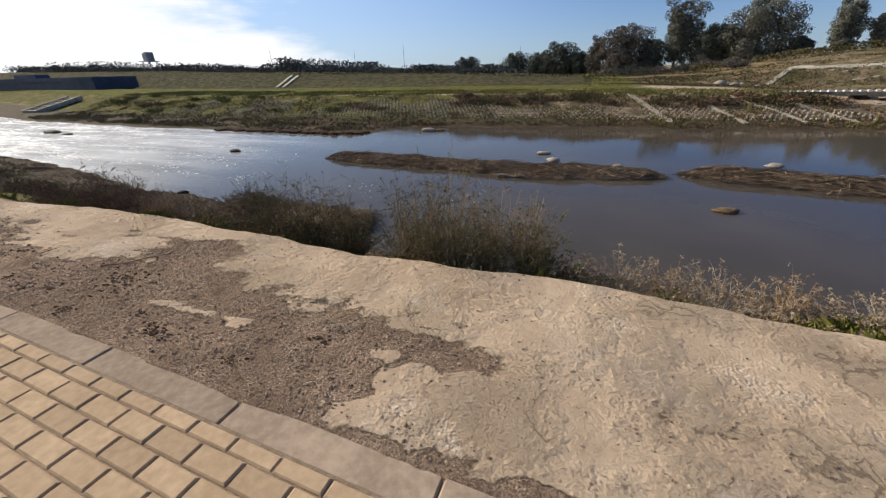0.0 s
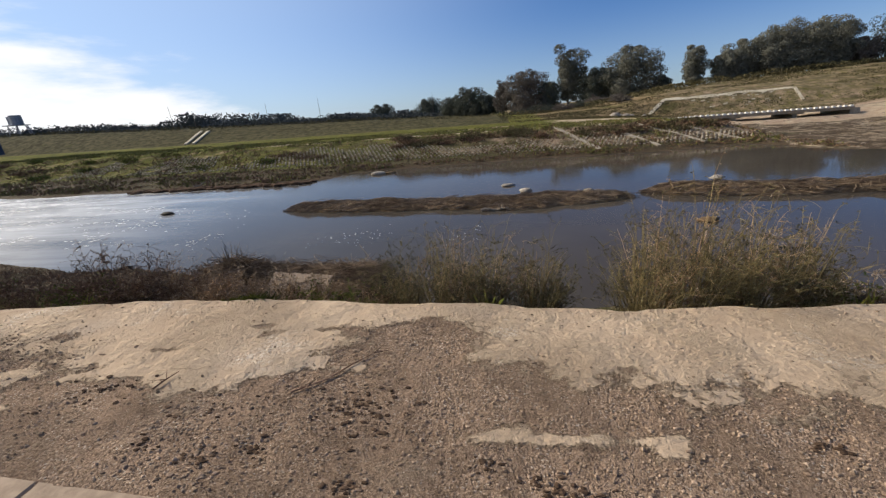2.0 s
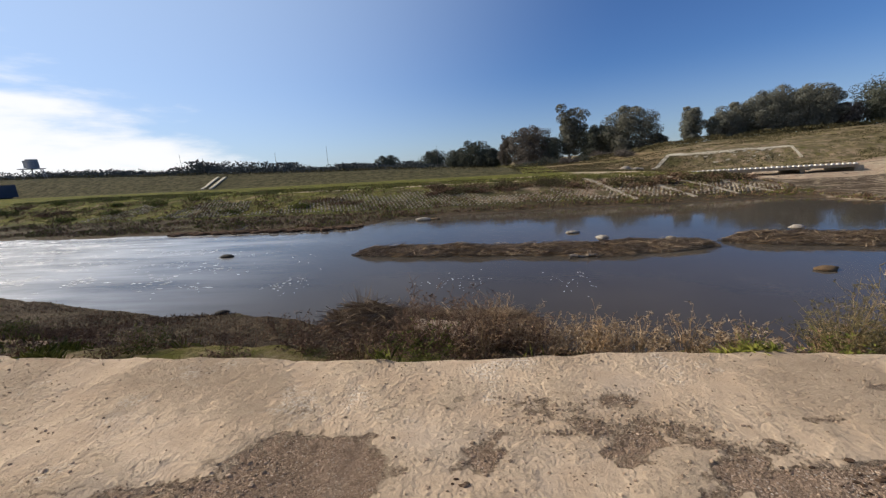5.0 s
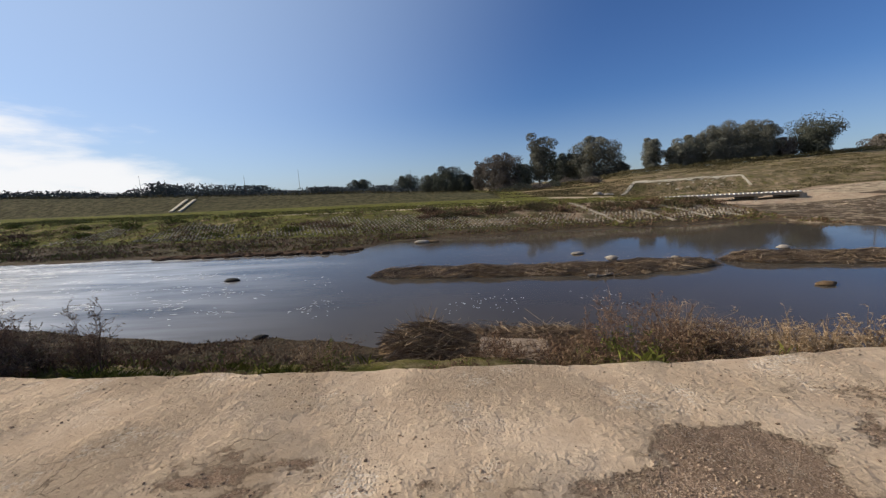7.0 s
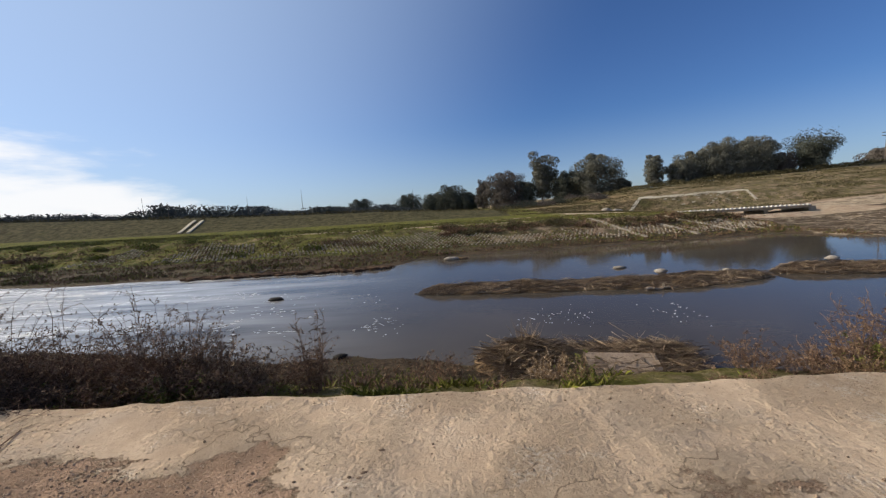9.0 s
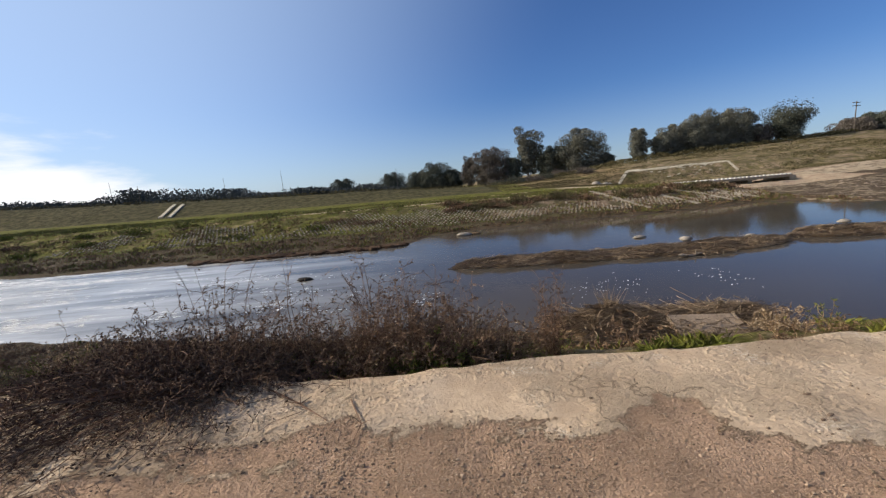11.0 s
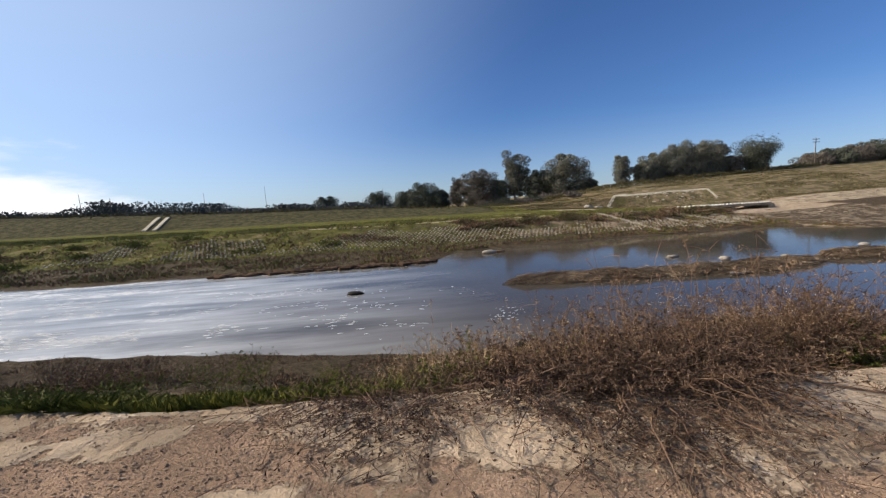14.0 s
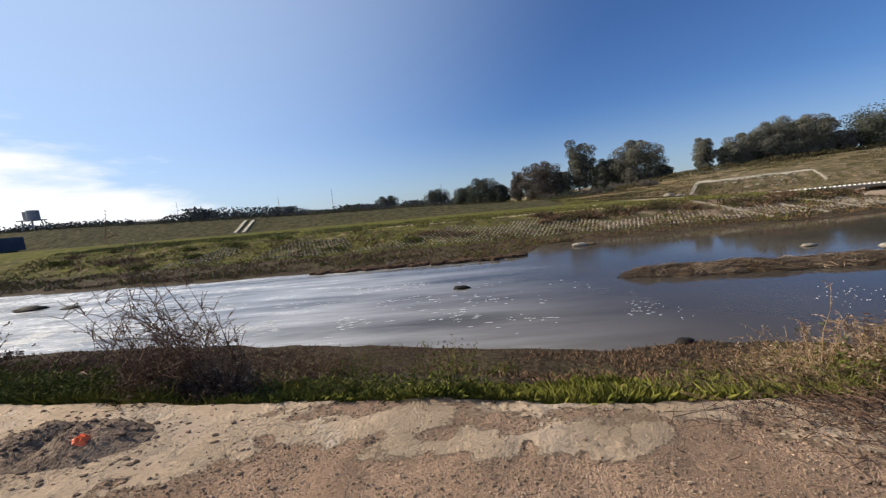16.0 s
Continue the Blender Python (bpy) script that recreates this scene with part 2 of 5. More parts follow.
def water_material():
    k = Nodes("river_water")
    v = k.add("ShaderNodeMapping", Vector=k.where(), Scale=(0.5, 1.6, 1.0), Rotation=(0, 0, radians(-6))).outputs[0]
    silt = k.mix(k.ramp(k.noise(0.09, 4), 0.35, 0.7), (0.053, 0.045, 0.036), (0.084, 0.071, 0.055))
    east = k.add("ShaderNodeSeparateXYZ", Vector=k.where()).outputs[0]
    # foam drawn out by the current, mostly downstream
    lane = k.add("ShaderNodeMapping", Vector=k.where(), Scale=(0.16, 1.0, 1.0), Rotation=(0, 0, radians(8))).outputs[0]
    torn = k.add("ShaderNodeMapping", Vector=k.where(), Scale=(0.45, 1.0, 1.0), Rotation=(0, 0, radians(8))).outputs[0]
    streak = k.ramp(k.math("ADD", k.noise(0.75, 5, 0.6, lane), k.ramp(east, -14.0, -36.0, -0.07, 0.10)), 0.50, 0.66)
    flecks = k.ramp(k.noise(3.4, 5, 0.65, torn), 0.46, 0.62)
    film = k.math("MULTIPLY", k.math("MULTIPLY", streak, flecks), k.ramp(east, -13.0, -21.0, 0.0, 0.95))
    # pale sky sheen painted into the water colour, stronger towards the sun side
    painted_sheen = k.math("MULTIPLY", k.ramp(k.noise(0.75, 5, 0.6, lane), 0.22, 0.72), k.ramp(east, -9.0, -27.0, 0.0, 0.72))
    c = k.mix(k.math("MAXIMUM", film, painted_sheen), silt, (0.80, 0.79, 0.76))
    calm = k.math("MULTIPLY", k.ramp(k.noise(0.16, 4, 0.6), 0.35, 0.7, 0.4, 1.0), k.ramp(east, -24.0, 0.0, 1.0, 0.25))
    h = k.math("MULTIPLY", k.math("ADD", k.noise(2.6, 4, 0.6, v), k.math("MULTIPLY", k.noise(9.0, 3, 0.6, v), 0.35)), calm)
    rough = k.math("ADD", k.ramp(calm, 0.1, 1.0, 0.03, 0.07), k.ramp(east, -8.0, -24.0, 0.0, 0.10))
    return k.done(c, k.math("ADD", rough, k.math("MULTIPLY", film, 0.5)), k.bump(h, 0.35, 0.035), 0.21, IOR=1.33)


def leafy(name, dark, light, rough=0.75):
    k = Nodes(name)
    c = k.mix(k.island(), dark, light)
    c = k.mix(k.math("MULTIPLY", k.noise(0.7, 3), 0.45), c, tuple(0.55 * v for v in dark))
    return k.done(c, rough, None, 0.06)


LAND = ground_material()
WATER = water_material()
BARK = grainy("grey_bark", (0.085, 0.068, 0.052), (0.23, 0.195, 0.155), 6, vary="")
LEAF_GUM = leafy("gum_leaves", (0.100, 0.104, 0.082), (0.185, 0.180, 0.145))
LEAF_DARK = leafy("dark_leaves", (0.060, 0.067, 0.054), (0.120, 0.126, 0.096))
# distance haziness is painted into this leaf colour, greyer and paler
LEAF_HAZE = leafy("haze_tinted_far_leaves", (0.060, 0.068, 0.066), (0.125, 0.135, 0.130))
LEAF_GREY = leafy("grey_brown_twigs", (0.095, 0.082, 0.072), (0.165, 0.145, 0.122))
CONCRETE = grainy("weathered_concrete", (0.20, 0.17, 0.125), (0.37, 0.32, 0.245), 9, vary="island", spread=0.2)
CONCRETE_PALE = grainy("pale_concrete", (0.26, 0.225, 0.16), (0.58, 0.52, 0.40), 3, vary="", bump=0.5)
KERB_MAT = grainy("kerb_concrete", (0.23, 0.172, 0.124), (0.385, 0.298, 0.216), 22, vary="object", spread=0.1, bump=0.6, dist=0.006, spec=0.05)
PAVER_MAT = grainy("tan_paver", (0.33, 0.232, 0.142), (0.47, 0.340, 0.215), 24, vary="object", spread=0.13, bump=0.5, dist=0.004, spec=0.08)
JOINT_MAT = grainy("joint_sand", (0.16, 0.115, 0.075), (0.29, 0.215, 0.145), 60, vary="")
STONE_MAT = grainy("river_stone", (0.17, 0.145, 0.115), (0.47, 0.42, 0.355), 14, vary="island", spread=0.3)
RUBBLE_MAT = grainy("creek_rubble", (0.13, 0.10, 0.075), (0.34, 0.27, 0.20), 10, vary="island", spread=0.4)
PEBBLE_MAT = grainy("path_pebbles", (0.21, 0.148, 0.100), (0.45, 0.335, 0.235), 50, vary="island", spread=0.4, spec=0.03)
CLOD_MAT = grainy("earth_clods", (0.150, 0.102, 0.070), (0.33, 0.240, 0.172), 30, vary="island", spread=0.3, spec=0.03)
REED_MAT = grainy("dead_reeds", (0.11, 0.075, 0.048), (0.38, 0.290, 0.195), 4, vary="island", spread=0.55, spec=0.06)
MAT_MAT = grainy("matted_reed_bed", (0.085, 0.055, 0.032), (0.24, 0.165, 0.095), 6, vary="", bump=0.8, dist=0.06, spec=0.06)
FOAM_MAT = grainy("river_foam", (0.62, 0.62, 0.58), (0.82, 0.82, 0.80), 20, vary="", rough=0.6)
DARK_STEEL = grainy("dark_steel", (0.22, 0.225, 0.235), (0.36, 0.36, 0.365), 3, rough=0.6, vary="")
# dark blue-grey that already holds the bridge's shade
BRIDGE_DARK = grainy("painted_shade_girder", (0.045, 0.058, 0.085), (0.085, 0.10, 0.135), 0.6, rough=0.7, vary="")
ROCK_DARK = grainy("wet_dark_rock", (0.010, 0.009, 0.007), (0.035, 0.029, 0.023), 8, rough=0.7, vary="", spec=0.1)
WOOD_GREY = grainy("grey_driftwood", (0.16, 0.125, 0.09), (0.36, 0.30, 0.235), 12, vary="island")
STEM_DRY = grainy("dry_stems", (0.17, 0.105, 0.055), (0.46, 0.32, 0.185), 9, vary="island", spread=0.5, spec=0.06)
STEM_DARK = grainy("dark_twigs", (0.080, 0.048, 0.033), (0.25, 0.160, 0.106), 9, vary="island", spread=0.4, spec=0.06)
STEM_OLIVE = grainy("olive_stems", (0.085, 0.068, 0.030), (0.26, 0.20, 0.095), 9, vary="island", spread=0.4, spec=0.06)
STEM_PALE = grainy("bleached_stems", (0.20, 0.165, 0.125), (0.45, 0.385, 0.30), 9, vary="island", spread=0.3, spec=0.06)
BLADE = grainy("grass_blades", (0.066, 0.074, 0.015), (0.215, 0.195, 0.044), 2, rough=0.7, vary="island", spread=0.45, bump=0.0)
BLADE_NEAR = grainy("bank_grass_blades", (0.045, 0.058, 0.012), (0.185, 0.175, 0.036), 2, rough=0.7, vary="island", spread=0.5, bump=0.0, spec=0.06)
OLIVE_LEAF = leafy("grey_olive_leaves", (0.048, 0.044, 0.020), (0.185, 0.155, 0.078))
WEED_LEAF = leafy("weed_leaves", (0.055, 0.075, 0.016), (0.20, 0.20, 0.045))
SEED_LEAF = leafy("dry_seed_heads", (0.20, 0.135, 0.080), (0.48, 0.375, 0.26))
BROWN_LEAF = leafy("withered_leaves", (0.082, 0.050, 0.031), (0.30, 0.195, 0.122))
LITTER_MAT = leafy("leaf_litter", (0.035, 0.024, 0.018), (0.17, 0.115, 0.08))
HEAP_MAT = grainy("loose_brown_earth", (0.12, 0.080, 0.054), (0.30, 0.215, 0.150), 26, vary="", bump=1.0, dist=0.03)
MUD_LUMP = grainy("damp_mud_lumps", (0.050, 0.032, 0.021), (0.13, 0.085, 0.056), 30, vary="island", spread=0.35, spec=0.03)
ORANGE = Nodes("orange_plastic")
ORANGE = ORANGE.done(ORANGE.mix(ORANGE.noise(25, 3), (0.85, 0.10, 0.025), (0.95, 0.22, 0.06)), 0.45, ORANGE.bump(ORANGE.noise(40, 3), 0.5, 0.01), 0.4)
WHITE_PAINT = grainy("worn_white_paint", (0.55, 0.53, 0.47), (0.78, 0.76, 0.70), 5, vary="island", spread=0.1)
KERB_BLACK = grainy("worn_dark_paint", (0.07, 0.06, 0.05), (0.16, 0.135, 0.11), 5, vary="island")


# ---- builders ----
class Mesh:
    """Collects points and faces of one mesh."""

    def __init__(self):
        self.v, self.f = [], []

    def tube(self, pts, r0, r1, sides=3):
        base, n = len(self.v), len(pts)
        for i, p in enumerate(pts):
            a = pts[max(i - 1, 0)]
            b = pts[min(i + 1, n - 1)]
            d = Vector(b) - Vector(a)
            d = d.normalized() if d.length > 1e-9 else Vector((0, 0, 1))
            u = d.cross(Vector((0.31, 0.87, 0.38))).normalized()
            w = d.cross(u)
            r = r0 + (r1 - r0) * i / max(n - 1, 1)
            for k in range(sides):
                t = 2 * math.pi * k / sides
                self.v.append(tuple(Vector(p) + (u * math.cos(t) + w * math.sin(t)) * r))
        for i in range(n - 1):
            for k in range(sides):
                a, b = base + i * sides + k, base + i * sides + (k + 1) % sides
                self.f.append((a, b, b + sides, a + sides))
        self.f.append(tuple(base + (n - 1) * sides + k for k in range(sides)))

    def leaf(self, p, d, n, length, width):
        """A small folded leaf from p along d."""
        d, s = Vector(d).normalized(), Vector(d).cross(Vector(n))
        s = s.normalized() * width * 0.5 if s.length > 1e-6 else Vector((width * 0.5, 0, 0))
        p, b = Vector(p), len(self.v)
        up = d.cross(s).normalized() * width * 0.25
        self.v += [tuple(p), tuple(p + d * length * 0.5 + s + up), tuple(p + d * length), tuple(p + d * length * 0.5 - s + up)]
        self.f += [(b, b + 1, b + 2), (b, b + 2, b + 3)]

    def box(self, c, s, turn=0.0, tilt=0.0, taper=0.0):
        b, m = len(self.v), pose(*c, tilt, 0, turn)
        for z in (-1, 1):
            k = 1 - taper * (z > 0)
            for x, y in ((-1, -1), (1, -1), (1, 1), (-1, 1)):
                self.v.append(tuple(m @ Vector((x * s[0] / 2 * k, y * s[1] / 2 * k, z * s[2] / 2))))
        self.f += [(b + 3, b + 2, b + 1, b), (b + 4, b + 5, b + 6, b + 7)] + [(b + i, b + (i + 1) % 4, b + 4 + (i + 1) % 4, b + 4 + i) for i in range(4)]

    def rock(self, c, r, rng, squash=0.7, rings=3, seg=6):
        b = len(self.v)
        ph = rng.random() * 6.28
        for i in range(1, rings + 1):
            th = math.pi * i / (rings + 1)
            for k in range(seg):
                a = ph + 2 * math.pi * k / seg
                q = 0.75 + 0.5 * rng.random()
                self.v.append((c[0] + r[0] * q * math.sin(th) * math.cos(a), c[1] + r[1] * q * math.sin(th) * math.sin(a), c[2] + r[2] * squash * (0.9 + 0.2 * rng.random()) * math.cos(th)))
        self.v += [(c[0], c[1], c[2] + r[2] * squash), (c[0], c[1], c[2] - r[2] * squash)]
        t = b + rings * seg
        for k in range(seg):
            n = (k + 1) % seg
            self.f.append((t, b + k, b + n))
            self.f.append((t + 1, b + (rings - 1) * seg + n, b + (rings - 1) * seg + k))
            for i in range(rings - 1):
                self.f.append((b + i * seg + k, b + (i + 1) * seg + k, b + (i + 1) * seg + n, b + i * seg + n))

    def mesh(self, name, mat, smooth=False):
        me = bpy.data.meshes.new(name)
        me.from_pydata(self.v, [], self.f)
        me.materials.append(mat)
        if smooth:
            me.polygons.foreach_set("use_smooth", np.ones(len(me.polygons), bool))
        me.update()
        return me


def part(name, m, mat, parent=None, label="", smooth=False):
    ob = new(name, m.mesh(name, mat, smooth) if isinstance(m, Mesh) else m)
    if parent:
        ob.parent = parent
    return tagged(ob, label)


def thing(name, at, label, category, group="", kind=""):
    ob = new(name)
    ob.empty_display_size = 0.1
    ob.location = at
    return tagged(ob, label, category, group, kind)


# ---- the lie of the land ----
W = -2.5
EDGE = [(-60, 8.5), (-40, 6.0), (-24, 4.2), (-20, 3.6), (-18, 3.35), (-16, 3.07), (-14, 2.86), (-12, 2.62), (-10.5, 2.58), (-8, 2.46), (-6.5, 2.40), (-5.2, 2.37), (-3.4, 2.44), (-2, 2.41), (-0.6, 2.22), (0.5, 2.2), (1.5, 2.2), (2.6, 2.08), (3.2, 2.0), (8, 1.7), (40, 0)]
NEAR_WATER = [(-90, 20), (-60, 16), (-40, 13), (-28, 12.1), (-22, 11.4), (-18.5, 10.7), (-16, 9.9), (-13.5, 9.3), (-11.5, 9.3), (-9.5, 8.9), (-8, 8.2), (-4, 7.2), (0, 6.2), (5, 5.6), (15, 5.0), (40, 3)]
FAR_WATER = [(-120, 44), (-90, 36), (-70, 29.5), (-55, 26.3), (-37, 24.4), (-25, 24.0), (-15, 23.7), (-12.5, 24.2), (-10.8, 27.2), (-8, 28.6), (5, 29.6), (12, 29.2), (16, 30.6), (19.5, 30), (21, 25), (23, 23), (30, 20.5), (60, 16)]
FOOT = [(-120, 50), (-70, 35), (-50, 32), (-30, 31), (-15, 30.4), (-4, 30.3), (12, 30.6), (18, 31.6), (24, 32), (120, 32)]
LIP = [(-120, 57), (-70, 42), (-50, 39), (-30, 37.6), (-15, 37), (20, 36.5), (30, 38), (120, 40)]
LIP_Z = [(-120, 0.0), (-60, -0.55), (-30, -0.68), (8, -0.72), (17, -0.85), (20, -1.15), (23.5, -2.25), (30, -2.36), (48, -2.32), (60, -2.1), (120, -1)]
BED_Z = [(-120, 0.1), (-60, -0.6), (10, -0.8), (20, -1.25), (27, -1.5), (29, -2.5), (45, -2.5), (49, -1.6), (60, -1.15), (120, 0)]
BACK_Z = [(-120, 0), (-60, -0.7), (10, -0.88), (20, -1.25), (27, -1.5), (29, -2.35), (44, -2.35), (47, -1.9), (55, -1.4), (60, -1.0), (120, 0.2)]
SLOPE_Y = [(-120, 67), (-50, 66.5), (-20, 66.5), (5, 68), (20, 70.5), (29, 72.8), (36, 72.5), (50, 69.6), (60, 66), (120, 60)]
SLOPE_Z = [(-120, -0.2), (-60, -0.75), (10, -0.9), (20, -1.3), (29, -1.65), (50, -1.3), (60, -0.85), (120, 0.4)]
MID_Y = [(-120, 71), (5, 72), (20, 75.5), (34, 77.2), (52, 73.2), (120, 72)]
MID_Z = [(-120, 2.2), (-76, 1.0), (-47, 0.4), (-24, 0.15), (-5, -0.3), (12, -0.5), (24, -0.2), (34, 1.05), (52, 1.15), (80, 2.2), (120, 3.5)]
CREST_Z = [(-200, 5.0), (-97, 3.3), (-76, 2.35), (-47, 1.45), (-24, 1.1), (-5, 0.15), (12, -0.1), (20, 0.3), (30, 1.3), (40, 2.9), (63, 4.0), (88, 5.2), (100, 5.8), (160, 8)]
CREST_Y = [(-200, 76), (-5, 76), (12, 82), (24, 88), (120, 90)]


def along(table, x):
    t = np.array(table, float)
    return np.interp(x, t[:, 0], t[:, 1])


def soft_edge(x):
    return along(EDGE, x) + 0.14 * (fbm(x, 0 * x, 0.9, 4, 5) - 0.5) + 0.05 * (fbm(x, 0 * x, 0.16, 3, 6) - 0.5)


def paving_edge(x):
    return 0.535 - 0.072 * np.maximum(x, -5.6)


GRIT_Y = [(-30, 3.5), (-21, 2.6), (-19, 2.5), (-18.3, 3.0), (-17.4, 3.2), (-16.9, 3.2), (-15.6, 2.74), (-15, 2.32), (-14.4, 2.22), (-13.1, 2.05), (-12, 1.98), (-11.2, 1.93), (-10.7, 1.65), (-10.2, 1.75), (-9.3, 1.32), (-8.7, 1.05), (-7.8, 1.2), (-7.3, 1.08), (-6.4, 0.98), (-5.9, 1.2), (-5.6, 1.7), (-5.2, 1.58), (-4.9, 1.2), (-4.6, 1.52), (-3.9, 1.78), (-3.3, 1.58), (-2.7, 1.45), (-2.2, 1.48), (-1.9, 1.72), (-1.55, 2.0), (-1.3, 2.0), (-1, 1.75), (-0.5, 1.53), (0.4, 1.44), (1, 1.23), (1.6, 1.0), (2.5, 0.75), (4, 0.5)]
PALE = [(1.3, 0.85, 0.9, 0.27), (-0.78, 1.16, 0.4, 0.05), (-0.27, 1.13, 0.12, 0.05), (-2.55, 1.62, 0.62, 0.12), (-4.15, 1.22, 0.75, 0.28), (-16.5, 2.72, 0.45, 0.09), (-17.6, 3.0, 0.5, 0.13), (-15.5, 2.15, 0.35, 0.1), (-16.5, 2.7, 0.3, 0.07), (-14.1, 2.43, 0.45, 0.12), (-12.3, 2.31, 0.5, 0.12), (-18.7, 2.95, 0.55, 0.22), (-16.9, 2.78, 0.7, 0.07)]
DARK = [(-2.7, 2.03, 0.3, 0.05), (-10.0, 2.0, 0.25, 0.12), (-1.3, 1.95, 0.35, 0.12), (-2.2, 1.98, 0.45, 0.07), (-10.2, 1.85, 0.32, 0.12), (0.95, 1.25, 0.5, 0.1), (2.2, 1.15, 0.4, 0.06), (-2.7, 1.75, 0.3, 0.08), (-17.9, 2.75, 0.3, 0.1), (-5.4, 1.45, 0.3, 0.12), (-8.9, 1.6, 0.35, 0.09)]


def grit_amount(x, y):
    g = 0.5 + (along(GRIT_Y, x) - y) * 2.3 + (fbm(x, y * 1.6, 0.8, 6, 11) - 0.5) * 1.9 + (fbm(x * 0.7, y * 1.6, 0.17, 4, 14) - 0.5) * 1.5
    for cx, cy, rx, ry in PALE:
        d = ((x - cx) / rx) ** 2 + ((y - cy) / ry) ** 2 + (fbm(x, y * 1.5, 0.22, 5, 12) - 0.5) * 3.4
        g = g - 2.1 * sstep(1.9, 0.1, d)
    for cx, cy, rx, ry in DARK:
        d = ((x - cx) / rx) ** 2 + ((y - cy) / ry) ** 2 + (fbm(x, y, 0.3, 5, 13) - 0.5) * 3.2
        g = g + 0.6 * sstep(1.7, 0.2, d)
    return np.clip(g, 0, 1)


def land(xs, ys):
    """Heights over the grid xs by ys."""
    out = np.zeros((len(xs), len(ys)))
    e, nw, fw, ft, lp = soft_edge(xs), along(NEAR_WATER, xs), along(FAR_WATER, xs), along(FOOT, xs), along(LIP, xs)
    nw = nw + 0.8 * (fbm(xs, 0 * xs, 2.4, 3, 7) - 0.5)
    fw = fw + 1.0 * (fbm(xs, 0 * xs, 3.0, 3, 8) - 0.5)
    lz, bz, kz, sy, sz, my, mz, cy, cz = (along(t, xs) for t in (LIP_Z, BED_Z, BACK_Z, SLOPE_Y, SLOPE_Z, MID_Y, MID_Z, CREST_Y, CREST_Z))
    for i, x in enumerate(xs):
        shelf = max(nw[i] - 2.4, e[i] + 2.2)
        fy = max(ft[i], fw[i] + 0.5)
        py = [-400, -6, e[i] - 0.03, e[i] + 0.03, e[i] + 0.14, e[i] + 0.8, shelf, nw[i], nw[i] + 1.4, fw[i] - 2.5, fw[i], fy, lp[i], lp[i] + 12, sy[i] - 5, sy[i], my[i], cy[i], cy[i] + 18, 420, 4000]
        pz = [0.4, 0.0, 0.0, -0.04, -0.2, -0.42, -2.02, W, W - 0.45, W - 0.45, W, W + 0.27, lz[i], bz[i] * 0.5 + lz[i] * 0.5, kz[i], sz[i], mz[i], cz[i], cz[i] - 0.3, 0.5, -2]
        out[i] = np.interp(ys, py, pz)
    X, Y = np.meshgrid(xs, ys, indexing="ij")
    on = Y < e[:, None]
    rough_near = np.where(on, 0.0, sstep(0.0, 0.5, Y - e[:, None]))
    far = sstep(20, 40, Y)
    out += rough_near * (1 - far) * 0.30 * (fbm(X, Y, 1.1, 4, 21) - 0.5) * sstep(0.0, 0.6, np.abs(out - W) + 0.15)
    out += far * 0.28 * (fbm(X, Y, 2.2, 4, 22) - 0.5) * (0.45 + 0.55 * sstep(17, 26, X))
    out += sstep(18, 26, X) * sstep(18, 26, Y) * (1 - sstep(48, 60, Y)) * 0.45 * (fbm(X, Y, 3.5, 4, 27) - 0.40)
    g = grit_amount(X, Y)
    out += np.where(on, 1, 0) * (0.010 * (fbm(X, Y, 1.3, 3, 23) - 0.5) - 0.014 * g + (0.010 + 0.016 * g) * (fbm(X, Y, 0.13, 3, 24) - 0.5))
    kerb = Y - paving_edge(X)
    level = np.where(Y > -8, sstep(0.40, 0.18, kerb), 0)
    out = out * (1 - level) + level * 0.022 * (fbm(X, Y, 0.3, 4, 29) - 0.42)
    out -= np.where(Y > -8, 0.08 * sstep(0.165, 0.04, kerb), 0)
    return out


def spread(a, b, step):
    return list(np.arange(a, b, step))


XS = np.array([-3000, -1500, -800, -450, -300, -220, -170, -140] + spread(-120, -60, 3) + spread(-60, -24, 0.7) + spread(-24, 6, 0.075) + spread(6, 60, 0.6) + spread(60, 120, 3) + [120, 140, 170, 220, 300, 450, 800, 1500, 3000], float)
YS = np.array([-400, -100, -30, -10, -5, -2, -1] + spread(-0.5, 4.4, 0.055) + spread(4.4, 13, 0.16) + spread(13, 40, 0.4) + spread(40, 96, 0.9) + [96, 100, 106, 114, 125, 140, 160, 190, 230, 300, 420, 700, 1200, 2200, 4000], float)
HEIGHT = land(XS, YS)


def height(x, y):
    """The land's height at a place."""
    i = int(np.clip(np.searchsorted(XS, x) - 1, 0, len(XS) - 2))
    j = int(np.clip(np.searchsorted(YS, y) - 1, 0, len(YS) - 2))
    a, b = (x - XS[i]) / (XS[i + 1] - XS[i]), (y - YS[j]) / (YS[j + 1] - YS[j])
    h = HEIGHT
    return float((h[i, j] * (1 - a) + h[i + 1, j] * a) * (1 - b) + (h[i, j + 1] * (1 - a) + h[i + 1, j + 1] * a) * b)


